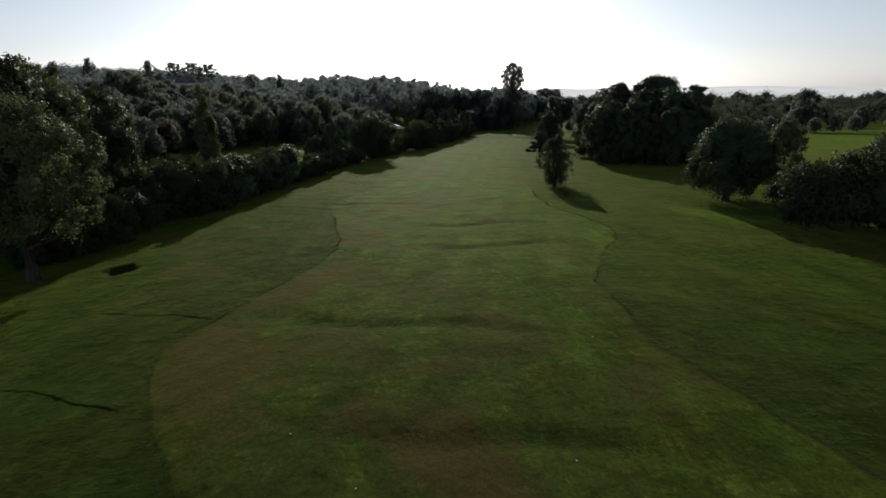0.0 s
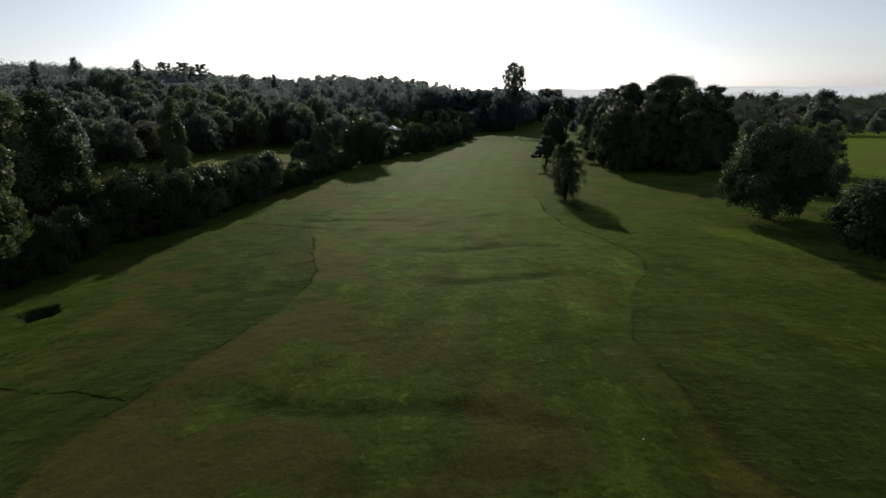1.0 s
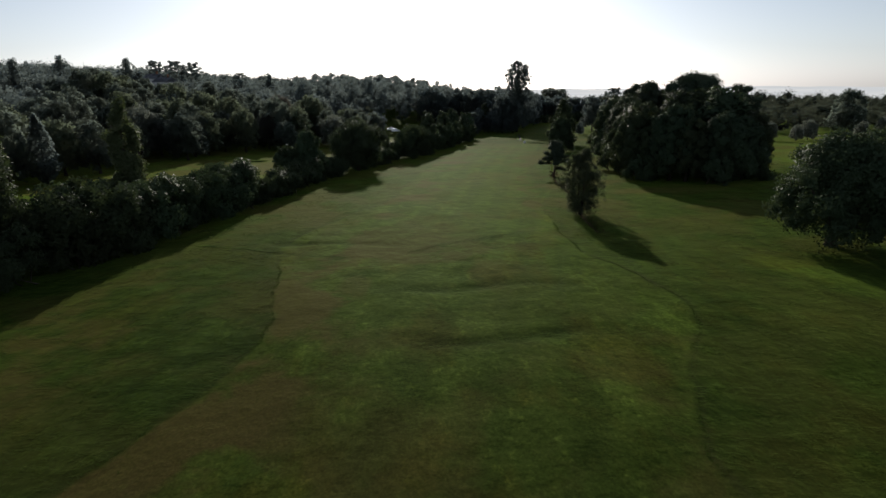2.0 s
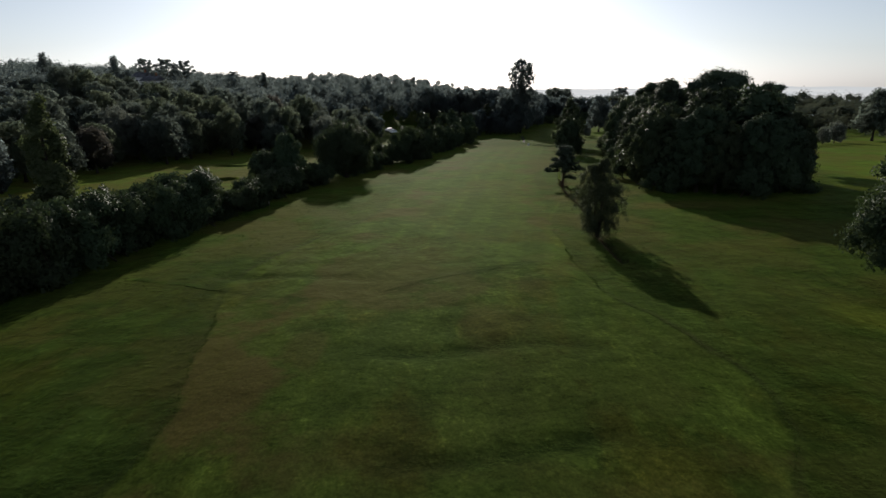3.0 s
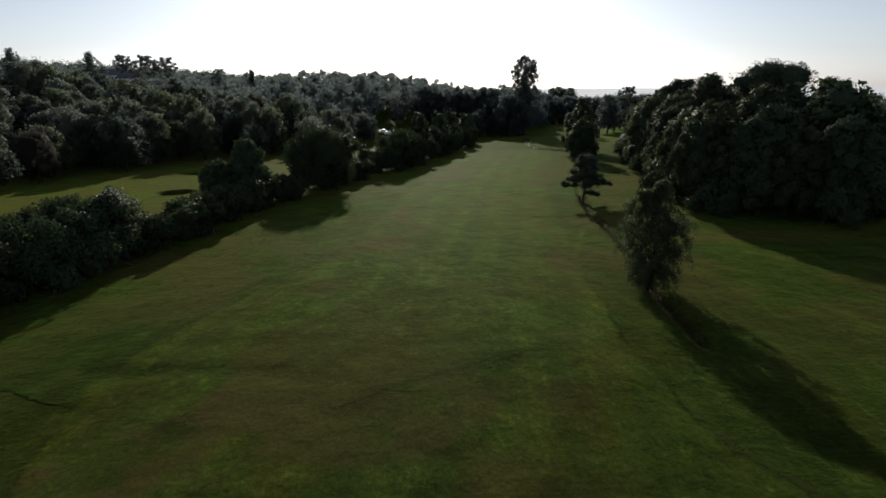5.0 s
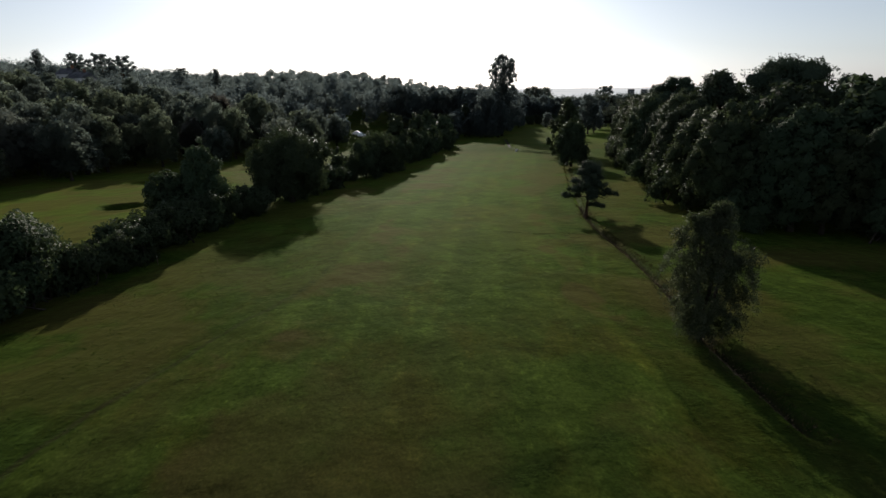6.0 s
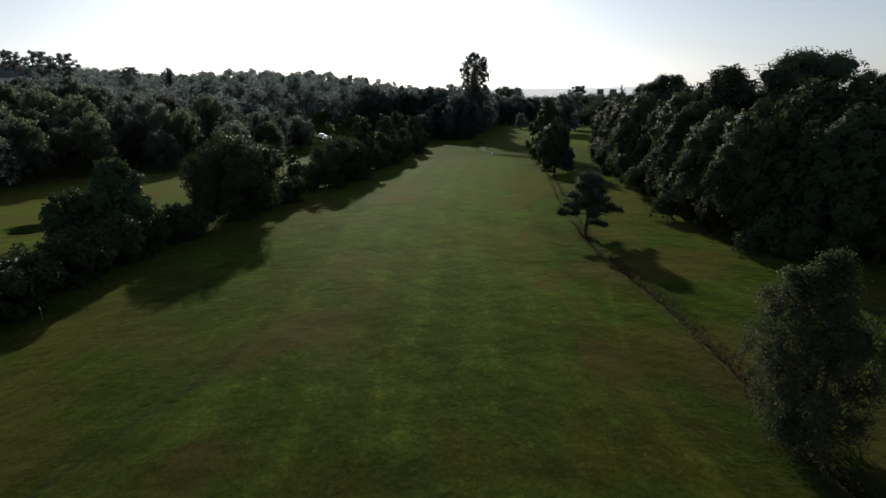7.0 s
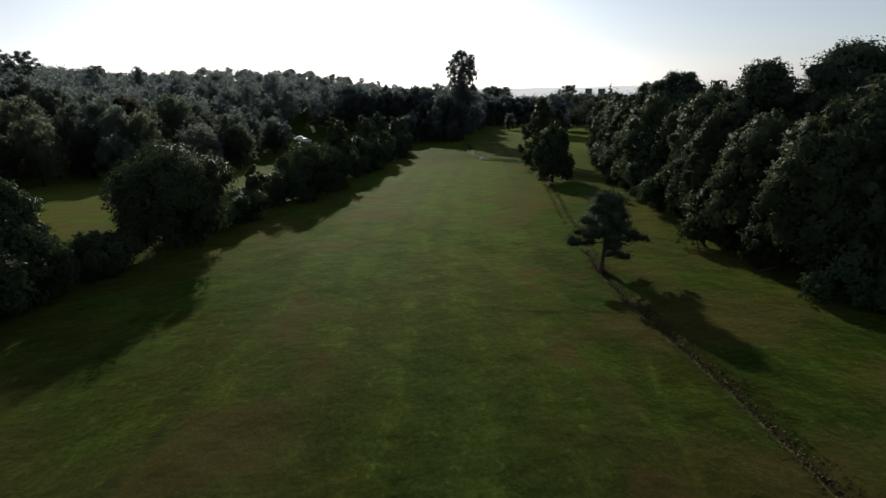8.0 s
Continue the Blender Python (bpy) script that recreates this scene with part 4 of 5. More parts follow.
for i, (x, y) in enumerate([(-36, 52), (-36, 58), (-35.6, 64), (-34.2, 70), (-32.8, 76), (-31.8, 81.5), (-30.6, 87), (-29.7, 92.5), (-28.8, 97.5), (-28.0, 101), (-33.6, 79), (-32.4, 84.5), (-31.4, 90), (-30.6, 95.5), (-29.6, 99.5), (-39.5, 77), (-38.5, 83), (-36.5, 90), (-41, 70)]):
    plant("hedge_bush", BUSH[i % 3], x, y, "dense dark shrub of the tall hedge", "hedge", "shrubs of the hedge", turn=rng.uniform(-25, 25), scale=rng.uniform(0.92, 1.08) * (0.8 if y < 66 else 1.12 if y < 84 else 1.0))
for i, (x, y) in enumerate([(-26.2, 105), (-25.8, 109), (-25.4, 113), (-25, 117), (-24.4, 121), (-23.8, 125), (-22.8, 129), (-21.4, 133), (-20.4, 136.5), (-17.4, 144.6), (-14.6, 150), (-13.4, 155), (-39.5, 49), (-37.4, 49.5)]):
    plant("hedge_bush", LOW[i % 2], x, y, "low dark shrub of the hedge", "hedge", "shrubs of the hedge", turn=rng.uniform(-40, 40), scale=rng.uniform(1.2, 1.5) if 104 < y < 130 else rng.uniform(1.15, 1.4) if y > 130 else 0.9)
for i, (x, y, s) in enumerate([(-11, 165, 0.8), (-8.8, 169, 1.15), (-7, 174, 1.3), (-5.2, 179, 1.3), (-3.6, 184, 1.2), (-1, 198, 1.25), (1.5, 206, 1.2), (3.5, 214, 1.2), (5, 222, 1.25), (7, 230, 1.1), (10, 243, 1.1), (13, 255, 1.0)]):
    plant("hedge_bush", BUSH[i % 3], x, y, "dense shrub along the fairway's edge", "hedge", "shrubs of the hedge", turn=rng.uniform(-40, 40), scale=s)
for i, (x, y) in enumerate([(40.2, 196), (35.7, 112), (35.8, 119), (36.8, 127), (38.2, 135), (39.6, 143), (41.0, 151), (42.6, 159), (44.7, 167), (47.2, 176), (50.2, 186), (45, 105), (48.5, 106.5), (49.5, 108.5), (40.5, 50.5), (46.5, 48.5)]):
    plant("hedge_bush", LOW[i % 2], x, y, "dark undergrowth shrub at the wood's edge", "shrub", "shrubs at the wood's edge", turn=rng.uniform(0, 360), scale=rng.uniform(1.3, 1.8))
for x, y, h, w, pale in ((-0.5, 193.5, 13, 8, 0), (4.5, 214, 13, 8, 0), (8, 236, 14, 9, 0), (13, 248, 12.5, 9, 1), (27, 316, 15.5, 11, 0), (16, 268, 12, 9, 1)):
    plant("hornbeam", CONE[0], x - 2.5, y, "dark rounded conical tree beside the fairway", group="trees along the fairway", turn=rng.uniform(0, 360), scale=h / 14)


# ---- woods on the rising ground and in the distance ----
def in_left_wood(x, y):
    edge = np.interp(y, [60, 110, 143, 165, 192, 206, 216, 240, 290, 310, 330], [-74, -78, -77, -71, -66, -52, -40, -26, -27, -22, -12])
    if y < 330:
        return x < edge and not (292 < y < 306 and x > -34)
    return x < 38 + 0.05 * (y - 330) and not (x > 30 and y < 372)


def far_wood(points, label, mat):
    """Distant trees that nobody could count, in one mesh."""
    pieces, normals = [], []
    for x, y, h, w in points:
        c = ball(rng, 11) * np.array([0.33 * w, 0.33 * w, 0.27 * h]) + np.array([0, 0, 0.48 * h])
        r = w * rng.uniform(0.15, 0.27, 11)
        c = np.concatenate([c, [[0, 0, 0.40 * h], [rng.normal(0, 0.06 * w), rng.normal(0, 0.06 * w), 0.74 * h]]])
        r = np.concatenate([r, [0.38 * w, 0.27 * w]])
        v, f, n = clumps(rng, c, r, 52, 7, 0.68, 0, 0.9, 3, 0.42)
        pieces.append((v + np.array([x, y, float(ground(x, y))]), f))
        normals.append(n)
    return tagged(new("far_woods", foliage("far_woods", (*join(pieces), np.concatenate(normals)), mat, 0.8)), label, "woods", kind="stuff")


far_points = []
for x, y in scatter(in_left_wood, 10.2, -235, 40, 70, 540):
    if x < -0.93 * y - 10 or (y > 420 and x < -150):
        continue
    s = rng.uniform(0.74, 1.12)
    if (x < -135 and y < 190) or abs(x + 128.6) + abs(y - 282) < 9:
        continue
    hidden = (x < -120 and y < 210) or x < -0.75 * y - 12
    if y > 270 or hidden or x < -140:
        far_points.append((x, y, (12 if x < -80 else 15 if y < 300 else 24 if x > -50 else 20.5) * (0.25 + 0.75 * s), 14.5 * s))
        continue
    u = rng.uniform()
    ms, name, label = (FAR_GREY[0], "willow", "pale grey-green tree in the wood") if u < 0.06 else (FAR_FIR[0], "fir", "conical tree in the wooded hillside") if u < 0.062 else (FAR_OLIVE[rng.integers(2)], "lime", "olive-green broadleaf tree in the wooded hillside") if u < 0.42 else (FAR_COPPER[0], "beech", "brownish copper-leaved tree in the wooded hillside") if u < 0.46 else (FAR[rng.integers(5)], "oak", "grey-green broadleaf tree in the wooded hillside")
    plant(name, ms, x, y, label, group="trees of the wooded hillside", turn=rng.uniform(0, 360), scale=s, tall=rng.uniform(0.85, 1.12))

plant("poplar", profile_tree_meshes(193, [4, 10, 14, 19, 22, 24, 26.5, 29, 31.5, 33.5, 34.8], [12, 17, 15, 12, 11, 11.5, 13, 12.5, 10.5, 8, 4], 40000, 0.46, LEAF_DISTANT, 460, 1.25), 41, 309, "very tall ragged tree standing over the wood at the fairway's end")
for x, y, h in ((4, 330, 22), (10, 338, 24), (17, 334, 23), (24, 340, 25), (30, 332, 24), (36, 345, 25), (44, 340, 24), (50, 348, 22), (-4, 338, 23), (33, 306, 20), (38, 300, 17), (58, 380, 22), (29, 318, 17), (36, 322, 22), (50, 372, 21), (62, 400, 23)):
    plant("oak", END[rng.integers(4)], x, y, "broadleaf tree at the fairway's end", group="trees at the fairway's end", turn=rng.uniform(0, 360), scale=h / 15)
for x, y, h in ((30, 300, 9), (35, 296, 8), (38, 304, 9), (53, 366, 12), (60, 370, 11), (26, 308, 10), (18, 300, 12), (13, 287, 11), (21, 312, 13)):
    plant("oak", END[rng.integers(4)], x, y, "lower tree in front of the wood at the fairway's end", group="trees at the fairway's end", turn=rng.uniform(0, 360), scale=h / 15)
for i in range(34):          # the wood that closes the view beyond the last green
    x, y = 64 + 5.4 * (i % 17) + rng.uniform(-1.5, 1.5), 413 + 11 * (i // 17) + rng.uniform(-3, 3)
    top = np.interp(x, [62, 78, 88, 98, 112, 128, 150], [10.2, 8.2, 6.6, 5.8, 7.6, 7.4, 6.6]) - (3.5 if i < 17 else 0) + rng.uniform(-1.2, 0.8)
    plant("oak", END[rng.integers(4)], x, y, "broadleaf tree of the wood beyond the last green", group="trees of the wood beyond the last green", turn=rng.uniform(0, 360), scale=(top - float(ground(x, y))) / 15)
for i in range(20):
    x, y = 63 + 4.3 * i + rng.uniform(-1, 1), 407 + rng.uniform(-1.5, 1.5)
    plant("hedge_bush", BUSH[i % 3], x, y, "dark shrub under the trees beyond the last green", "shrub", "shrubs beyond the last green", turn=rng.uniform(0, 360), scale=rng.uniform(0.7, 1.1))
for x, y, h in ((78, 300, 18), (84, 310, 13), (95, 335, 15), (62, 262, 6), (66, 275, 5), (74, 359, 9)):
    plant("oak", END[rng.integers(4)], x, y, "broadleaf tree beyond the fairway", group="trees beyond the fairway", turn=rng.uniform(0, 360), scale=h / 15)

for x, y, h in ((126, 190, 15.5), (98, 182, 6), (105, 180, 5), (111, 184, 6.5), (121, 176, 5.5), (132, 182, 7), (140, 184, 6), (146, 190, 9), (90, 188, 7), (156, 186, 10), (86, 204, 11), (94, 208, 12)):
    plant("oak", FAR[rng.integers(5)] if h > 8 else FAR_GREY[0], x, y, "tree along the far side of the neighbouring fairway", group="trees of the neighbouring fairway", turn=rng.uniform(0, 360), scale=h / 15)


def in_far_right(x, y):
    if 60 < x < 112 and 340 < y < 440:
        return False
    return (y > 232 and 92 < x < 0.95 * y + 40) or (y > 340 and 75 < x < 0.95 * y + 40) or (y > 390 and 30 < x < 0.95 * y)


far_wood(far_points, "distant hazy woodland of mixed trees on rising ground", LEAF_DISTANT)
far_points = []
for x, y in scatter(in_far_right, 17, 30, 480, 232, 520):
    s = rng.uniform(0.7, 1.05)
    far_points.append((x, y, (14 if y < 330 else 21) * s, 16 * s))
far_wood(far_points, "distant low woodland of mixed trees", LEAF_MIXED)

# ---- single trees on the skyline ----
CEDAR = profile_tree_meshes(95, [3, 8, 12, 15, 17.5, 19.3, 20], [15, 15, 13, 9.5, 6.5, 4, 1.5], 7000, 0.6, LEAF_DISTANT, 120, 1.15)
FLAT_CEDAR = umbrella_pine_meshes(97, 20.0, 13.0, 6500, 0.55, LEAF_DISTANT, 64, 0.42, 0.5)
for x, y, top in ((-174.3, 283.1, 29.5), (-156.2, 305.4, 29.2), (-149.1, 320.4, 29.0), (-140.4, 324.5, 29.1), (-135.5, 332.1, 28.5), (-152.6, 225.1, 25.1), (-114.2, 345.7, 23.3), (-99.2, 350.6, 22.6), (-33.9, 393.6, 20.1), (116.1, 393.1, 13.1)):
    z = float(ground(x, y))
    plant("cedar", FLAT_CEDAR if -150 < x < -130 or x > 100 or x == -114.2 else CEDAR, x, y, "tall dark layered conifer on the skyline", group="conifers on the skyline", turn=rng.uniform(0, 360), scale=max(0.6, (top - z) / 20.0))
for x, y, top in ((92.4, 493.3, 13.9), (101.4, 491.3, 13.0)):
    plant("oak", FAR[1], x, y, "round-topped tree far beyond the fairway", group="trees beyond the fairway", scale=(top - float(ground(x, y))) / 15)
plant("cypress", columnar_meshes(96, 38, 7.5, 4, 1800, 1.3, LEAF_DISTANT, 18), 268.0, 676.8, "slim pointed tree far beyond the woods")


# ---- small things ----
def box(cx, cy, cz, sx, sy, sz, top=1.0):
    """A block round a point, its top narrowed by the factor top."""
    v = [(cx + sx * i * (top if k > 0 else 1) / 2, cy + sy * j * (top if k > 0 else 1) / 2, cz + sz * k / 2) for k in (-1, 1) for j in (-1, 1) for i in (-1, 1)]
    return np.array(v), np.array([(0, 2, 3, 1), (4, 5, 7, 6), (0, 1, 5, 4), (2, 6, 7, 3), (0, 4, 6, 2), (1, 3, 7, 5)])


def bevelled(name, pieces, mat, width=0.06):
    """Blocks with rounded edges in one mesh."""
    bm = bmesh.new()
    v, f = join(pieces)
    vs = [bm.verts.new(p) for p in v]
    for q in f:
        bm.faces.new([vs[i] for i in q])
    bmesh.ops.bevel(bm, geom=list(bm.edges), offset=width, segments=2, affect="EDGES")
    bmesh.ops.recalc_face_normals(bm, faces=list(bm.faces))
    me = bpy.data.meshes.new(name)
    bm.to_mesh(me)
    bm.free()
    me.materials.append(mat)
    return me


def wheel_mesh(name, radius, width, mat, sides=16):
    a = np.arange(sides) * 2 * np.pi / sides
    prof = [(0.0, -width / 2), (radius * 0.85, -width / 2), (radius, -width / 3), (radius, width / 3), (radius * 0.85, width / 2), (0.0, width / 2)]
    v = np.array([(r * math.cos(t), x, r * math.sin(t)) for r, x in prof for t in a])
    f = [(i * sides + j, i * sides + (j + 1) % sides, (i + 1) * sides + (j + 1) % sides, (i + 1) * sides + j) for i in range(len(prof) - 1) for j in range(sides)]
    return mesh_of(name, v, np.array(f), mat, True)


def car(x, y, turn, coat, length, height, label, category="car"):
    ob = thing("car" if height < 1.7 else "van", x, y, float(ground(x, y)), label, category, "parked vehicles", turn=turn)
    cab = 0.52 if height < 1.7 else 0.78
    part("body", bevelled("body", [box(0, 0, 0.62, length, 1.78, 0.66, 0.96)], coat, 0.1), ob)
    cabin = part("cabin", bevelled("cabin", [box(-0.1, 0, 0.95 + (height - 0.95) / 2, length * cab, 1.62, height - 0.93, 0.82)], coat, 0.08), ob)
    for s in (-1, 1):
        part("side_window", bevelled("side_window", [box(-0.1, s * 0.775, 0.99 + (height - 0.95) / 2, length * cab * 0.8, 0.05, (height - 0.95) * 0.6, 0.9)], GLASS, 0.015), cabin)
        part("windscreen" if s > 0 else "rear_window", bevelled("screen", [box(-0.1 + s * length * cab * 0.465, 0, 0.99 + (height - 0.95) / 2, 0.06, 1.36, (height - 0.95) * 0.62, 0.9)], GLASS, 0.015), cabin)
        part("bumper", bevelled("bumper", [box(s * length / 2, 0, 0.45, 0.16, 1.7, 0.22)], RUBBER, 0.04), ob)
        for k in (-1, 1):
            w = part("wheel", wheel_mesh("tyre", 0.32, 0.22, RUBBER), ob, "", pose(k * length * 0.31, s * 0.8, 0.32))
            part("rim", wheel_mesh("rim", 0.2, 0.25, SILVER, 10), w)
            part("headlight" if k > 0 else "tail_light", bevelled("lamp", [box(k * (length / 2 - 0.02), s * 0.62, 0.72, 0.08, 0.3, 0.16)], GLASS if k > 0 else BRICK, 0.02), ob)
    return ob


car(-24.0, 299.0, 8, WHITE, 4.3, 1.6, "white parked car glinting beside the trees")
car(-21.6, 296.0, 14, SILVER, 4.2, 1.5, "silver parked car beside the white one")


def house(x, y, z, turn, w, d, h, label):
    ob = thing("house", x, y, z, label, "house", turn=turn)
    part("wall", bevelled("wall", [box(0, 0, h / 2 - 2, w, d, h + 4)], PLASTER, 0.05), ob)
    v = np.array([(-w / 2 - 0.4, -d / 2 - 0.4, h), (w / 2 + 0.4, -d / 2 - 0.4, h), (w / 2 + 0.4, d / 2 + 0.4, h), (-w / 2 - 0.4, d / 2 + 0.4, h), (-w / 2 - 0.4, 0, h + d * 0.38), (w / 2 + 0.4, 0, h + d * 0.38)])
    me = bpy.data.meshes.new("roof")
    me.from_pydata(v.tolist(), [], [(0, 1, 5, 4), (2, 3, 4, 5), (0, 4, 3), (1, 2, 5), (0, 3, 2, 1)])
    me.materials.append(ROOF)
    roof = part("roof", me, ob, "grey slate gable roof")
    part("chimney", bevelled("chimney", [box(w * 0.3, 0, h + d * 0.4, 0.9, 0.6, 2.2)], BRICK, 0.03), roof)
    for i in range(3):
        for k in (0, 1):
            win = part("window", bevelled("frame", [box(-w / 2 + w * (i + 0.5) / 3, -d / 2 - 0.03, 1.4 + 2.7 * k, 1.4, 0.12, 1.3)], WHITE, 0.02), ob)
            part("pane", bevelled("pane", [box(-w / 2 + w * (i + 0.5) / 3, -d / 2 - 0.08, 1.4 + 2.7 * k, 1.15, 0.06, 1.05)], GLASS, 0.01), win)
    return ob


house(-128.6, 285.9, 11.5, -24, 9, 6, 5.6, "white plastered house among the trees on the hillside")
house(-137.4, 294.0, 13.2, -24, 8, 6, 5.6, "white plastered house half hidden on the wooded hillside")


def tower(x, y, top, turn):
    z = float(ground(x, y))
    h = top - z
    ob = thing("tower_block", x, y, z, "distant flat-roofed block of flats above the woods", "building", "blocks of flats", turn=turn)
    part("wall", bevelled("wall", [box(0, 0, h / 2 - 1, 8.4, 8.4, h + 2, 0.92)], CONCRETE, 0.1), ob)
    part("roof", bevelled("roof", [box(0, 0, h + 0.25, 7.2, 7.2, 0.5)], ROOF, 0.08), ob)
    for k in range(5):
        for i in (-1, 1):
            win = part("window", bevelled("frame", [box(i * 1.9, -4.1 + 0.33 * (h - 3 - 3 * k) / h, h - 3 - 3 * k, 2.2, 0.3, 1.6)], WHITE, 0.03), ob)
            part("pane", bevelled("pane", [box(i * 1.9, -4.22 + 0.33 * (h - 3 - 3 * k) / h, h - 3 - 3 * k, 1.9, 0.2, 1.3)], GLASS, 0.02), win)


tower(265.1, 732.3, 7.0, -20)
tower(279.1, 726.5, 6.8, -20)


def golf_ball(x, y):
    bm = bmesh.new()
    bmesh.ops.create_icosphere(bm, subdivisions=2, radius=0.035)
    me = bpy.data.meshes.new("golf_ball")
    bm.to_mesh(me)
    bm.free()
    me.polygons.foreach_set("use_smooth", np.ones(len(me.polygons), bool))
    me.materials.append(WHITE)
    ob = tagged(new("golf_ball", me), "small white golf ball lying on the grass", "golf ball", "golf balls")
    ob.location = (x, y, float(ground(x, y)) + 0.03)


for p in ((-6.7, 20.3), (9.2, 29.7), (5.4, 18.2), (-3.3, 16.8)):
    golf_ball(*p)


def stake(x, y, h, mat, label):
    ob = thing("marker_post", x, y, float(ground(x, y)), label, "post", "marker posts")
    part("post", mesh_of("post", *tube([(0, 0, -0.2), (0, 0, h * 0.5), (0, 0, h - 0.06), (0, 0, h)], [0.03, 0.03, 0.03, 0.01], 8), mat, True), ob)
    part("band", mesh_of("band", *tube([(0, 0, h * 0.78), (0, 0, h * 0.8), (0, 0, h * 0.9), (0, 0, h * 0.92)], [0.03, 0.034, 0.034, 0.03], 8), WHITE, True), ob)


stake(-23.0, 109.4, 1.0, POST, "thin wooden marker post beside the hedge")


def marker_stone(x, y):
    ob = thing("marker_stone", x, y, float(ground(x, y)), "white painted marker stone beside the ditch", "stone")
    part("stone", bevelled("stone", [box(0, 0, 0.25, 1.0, 0.6, 0.9, 0.7)], WHITE, 0.12), ob)


marker_stone(32.4, 224.5)


def far_path():
    """A pale gravel path beyond the fairway, seen as a thin strip."""
    s = np.linspace(0, 1, 25)
    x, y = 70 + 17 * s, 418 - 8 * s + 1.2 * np.sin(s * 5)
    rows = [np.column_stack([x, y + o, ground(x, y + o) + h]) for o, h in ((-3.4, 0.02), (-2.8, 0.10), (2.8, 0.10), (3.4, 0.02))]
    f = [(i * 4 + j, i * 4 + j + 1, i * 4 + j + 5, i * 4 + j + 4) for i in range(24) for j in range(3)]
    tagged(new("path", mesh_of("path", np.stack(rows, 1).reshape(-1, 3), np.array(f), SAND_PATH)), "pale gravel path beyond the fairway", "path", kind="structure")


far_path()


# ---- litter in the ditch, rough grass ----
def litter():
    n = 6500
    y = 79 + 52 * rng.uniform(0, 1, n)
    off = rng.normal(-0.05, 0.14, n) * rng.choice([1.0, 2.0], n, p=[0.8, 0.2])
    keep = rng.uniform(0, 1, n) < np.where(y < 84, 0.35, 1.0)
    y, off = y[keep], off[keep]
    x = ditch_x(y) + off
    at = np.column_stack([x, y, ground(x, y) + 0.04])
    v, f = leaves(rng, at, np.tile([0.0, 0.0, 0.9], (len(at), 1)), 0.11, 0.7)
    tagged(new("ditch_litter", mesh_of("ditch_litter", v, f, LITTER)), "brown fallen leaves and clods in the dry ditch", "litter", kind="stuff")


litter()


def blades(name, x, y, length, label, mat=None):
    """Tufts of long grass: a few leaning blades at each point."""
    k = 5
    n = len(x) * k
    px, py = np.repeat(x, k) + rng.normal(0, 0.07, n), np.repeat(y, k) + rng.normal(0, 0.07, n)
    z = ground(px, py)
    a = rng.uniform(0, 2 * np.pi, n)
    h = length * rng.uniform(0.5, 1.3, n)
    lean = rng.uniform(0.2, 0.9, n) * h
    w = 0.022 + 0.05 * h
    base = np.column_stack([px, py, z - 0.02])
    side = np.column_stack([-np.sin(a), np.cos(a), np.zeros(n)]) * w[:, None]
    tip = base + np.column_stack([np.cos(a) * lean, np.sin(a) * lean, h])
    v = np.stack([base - side, base + side, tip], 1).reshape(-1, 3)
    tagged(new(name, mesh_of(name, v, np.arange(3 * n).reshape(n, 3), mat or BLADE)), label, "grass", kind="stuff")


BLADE = leaf_material("grass_blade", (0.022, 0.036, 0.008), (0.042, 0.060, 0.014), (0.045, 0.07, 0.014), 0.7, 0.4)
BLADE_DRY = leaf_material("dry_grass_blade", (0.030, 0.028, 0.012), (0.060, 0.050, 0.024), (0.06, 0.055, 0.02), 0.7, 0.35)
tx = np.concatenate([rng.uniform(-31, -12, 4600), rng.uniform(16, 36, 2600), rng.uniform(-30, -8, 1500)])
ty = np.concatenate([16 + 119 * rng.uniform(0, 1, 4600) ** 0.75, rng.uniform(14, 125, 2600), rng.uniform(80, 130, 1500)])
lump = np.sin(tx * 0.9 + 2 * np.sin(ty * 0.4)) + np.sin(ty * 0.7 + tx * 0.3) + rng.normal(0, 0.7, len(tx))
blades("rough_grass", tx[lump > 0.4], ty[lump > 0.4], 0.09, "tufts of longer rough grass")
by = rng.uniform(78, 190, 1700)
blades("bank_grass", ditch_x(by) + np.where(rng.uniform(0, 1, 1700) < 0.7, 0.6, -0.5) + rng.normal(0, 0.2, 1700), by, 0.11, "longer dry grass along the ditch bank", BLADE_DRY)
for line, w in DRAINS:
    d = np.concatenate([[0], np.cumsum(np.hypot(*np.diff(line, axis=0).T))])
    s = rng.uniform(0, d[-1], int(d[-1] * 26))
    s = s[np.sin(s * 0.9 + 2 * np.sin(s * 0.33)) + rng.normal(0, 0.5, len(s)) > -0.5]
    blades("drain_grass", np.interp(s, d, line[:, 0]) + rng.normal(0, 0.05, len(s)), np.interp(s, d, line[:, 1]) + rng.normal(0, 0.07, len(s)) + 0.1 * np.sin(s * 2.3), 0.045, "line of ragged turf along a settled drain")
for side in (0, 1):
    ey = rng.uniform(14, 72, 1500) if side == 0 else rng.uniform(12, 95, 1900)
    l, r, w = fairway_edges(ey)
    keep = np.sin(ey * 0.45 + 3 * np.sin(ey * 0.17)) + rng.normal(0, 0.5, len(ey)) > -0.35
    l, r, w, ey = l[keep], r[keep], w[keep], ey[keep]
    blades("edge_grass", (l - 0.12 if side == 0 else r + 0.12) + w + rng.normal(0, 0.06, len(ey)), ey, 0.055, "longer grass along the mown edge")


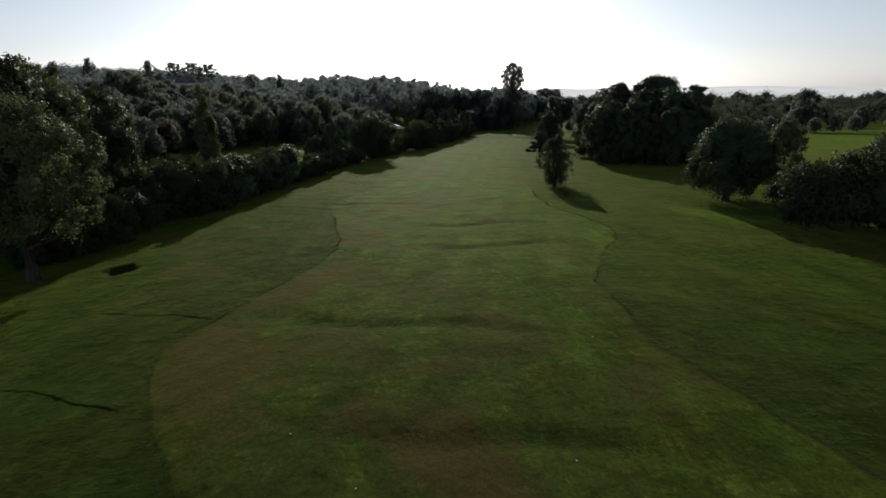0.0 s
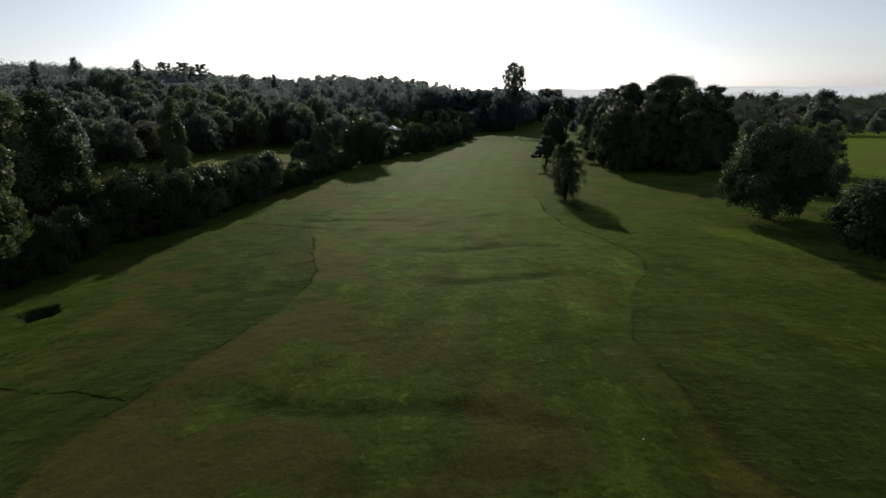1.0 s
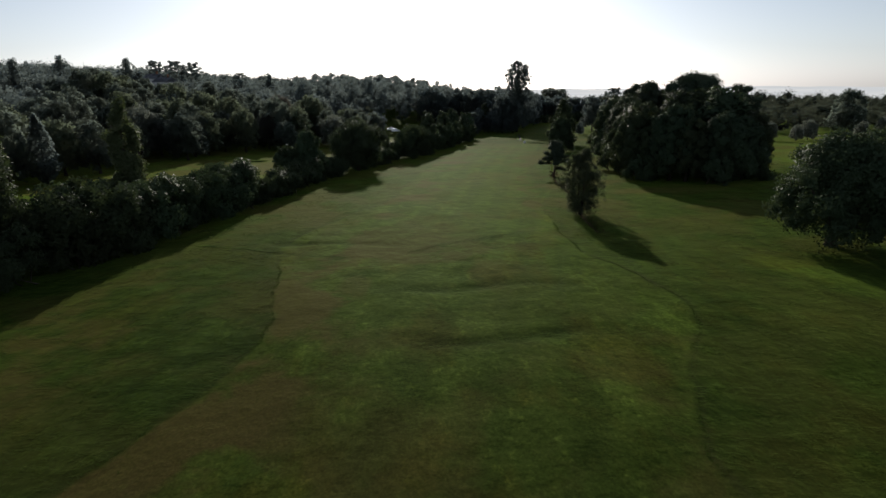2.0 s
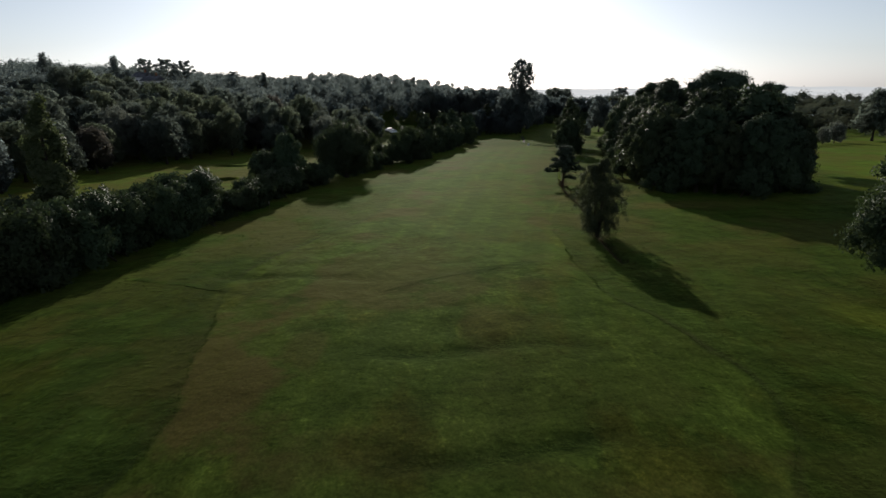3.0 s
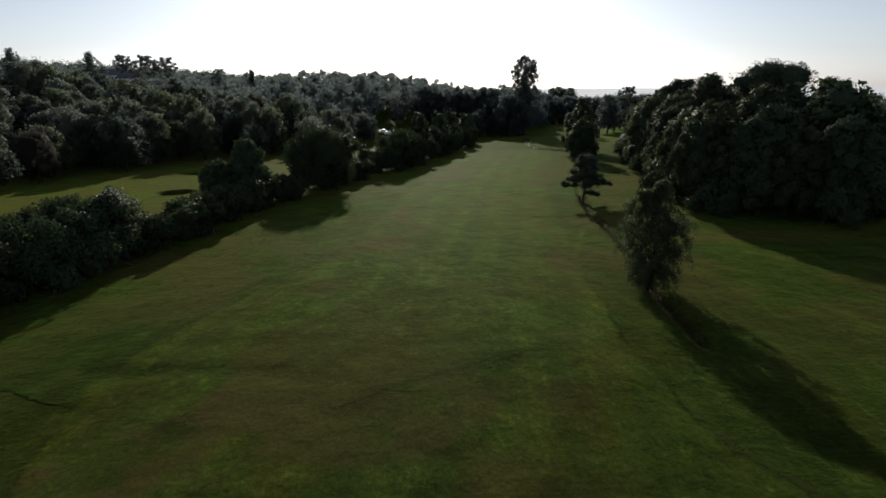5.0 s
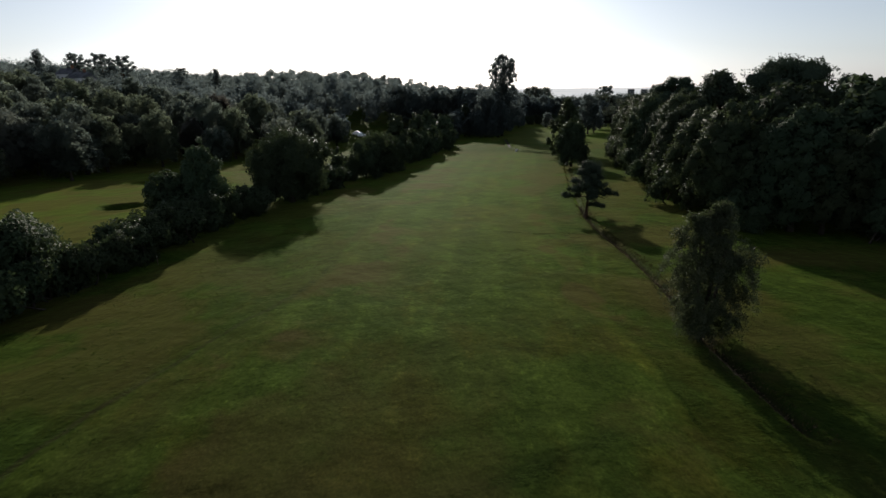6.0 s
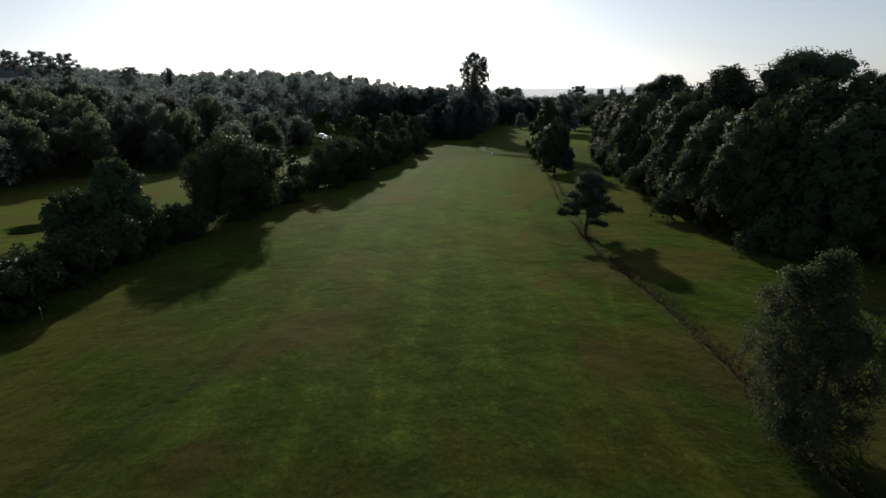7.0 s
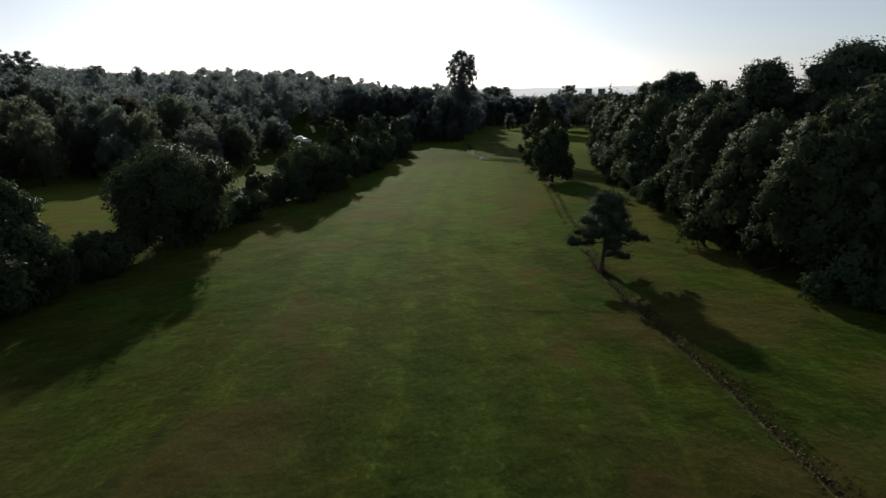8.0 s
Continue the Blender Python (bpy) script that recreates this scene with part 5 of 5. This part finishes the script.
def turf_lip(points, h):
    """A small ragged step in the turf, its face towards the lower side."""
    pts = np.array(points)
    d = np.concatenate([[0], np.cumsum(np.hypot(*np.diff(pts, axis=0).T))])
    s = np.arange(0, d[-1], 0.22)
    p = np.column_stack([np.interp(s, d, pts[:, 0]), np.interp(s, d, pts[:, 1]) + 0.12 * np.sin(s * 1.3) + rng.normal(0, 0.05, len(s))])
    up = h * np.clip(0.65 + 0.4 * np.sin(s * 0.8 + 2 * np.sin(s * 0.37)) + rng.normal(0, 0.22, len(s)), 0.05, 1.3) * np.minimum(1, np.minimum(s, d[-1] - s) / 0.8)
    rows = []
    for off, k in ((-0.10, -0.3), (0.0, 0.9), (0.12, 1.0), (0.5, 0.55), (1.1, -0.4)):
        q = p + np.array([0.0, off])
        rows.append(np.column_stack([q, ground(q[:, 0], q[:, 1]) + up * k - (0.02 if k < 0 else 0.0)]))
    v = np.stack(rows, 1).reshape(-1, 3)
    f = [(i * 5 + j, (i + 1) * 5 + j, (i + 1) * 5 + j + 1, i * 5 + j + 1) for i in range(len(s) - 1) for j in range(4)]
    tagged(new("turf_lip", mesh_of("turf_lip", v, np.array(f), GRASS)), "small ragged step in the turf", "turf edge", kind="structure")


# steps along old drains
turf_lip([(-27, 25.4), (-23.3, 25.1), (-20.4, 24.4), (-17.8, 23.4), (-15.4, 22.5)], 0.055)
turf_lip(DRAINS[3][0], 0.045)
turf_lip(DRAINS[1][0][:3], 0.035)


def ditch_bank():
    """The far reach of the ditch: a dark bed between two low uneven grass lips."""
    pts = DITCH[8:]
    d = np.concatenate([[0], np.cumsum(np.hypot(*np.diff(pts, axis=0).T))])
    s = np.arange(0, d[-1], 0.7)
    p = np.column_stack([np.interp(s, d, pts[:, 0]), np.interp(s, d, pts[:, 1])])
    t = np.gradient(p, axis=0)
    t /= np.linalg.norm(t, axis=1)[:, None]
    side = np.column_stack([t[:, 1], -t[:, 0]])
    for name, offs, lift, mat, label in (("ditch_bank", (-1.5, -1.0, -0.75, -0.5), (-0.05, 0.28, 0.32, -0.05), GRASS, "low grass lip along the ditch"), ("ditch_bank", (0.5, 0.75, 1.0, 1.5), (-0.05, 0.36, 0.30, -0.05), GRASS, "low grass lip along the ditch"), ("ditch_bed", (-0.45, -0.15, 0.15, 0.45), (0.02, 0.03, 0.03, 0.02), SOIL_DARK, "dark earth bed of the ditch")):
        rows = []
        for o, h in zip(offs, lift):
            q = p + side * (o + rng.normal(0, 0.06, (len(p), 1)))
            rows.append(np.column_stack([q, terrain(q[:, 0], q[:, 1]) + 0.12 + h * rng.uniform(0.6, 1.2, len(p))]))
        v = np.stack(rows, 1).reshape(-1, 3)
        f = [(i * 4 + j, i * 4 + j + 1, i * 4 + j + 5, i * 4 + j + 4) for i in range(len(p) - 1) for j in range(3)]
        tagged(new(name, mesh_of(name, v, np.array(f), mat)), label, "ditch", kind="structure")


ditch_bank()
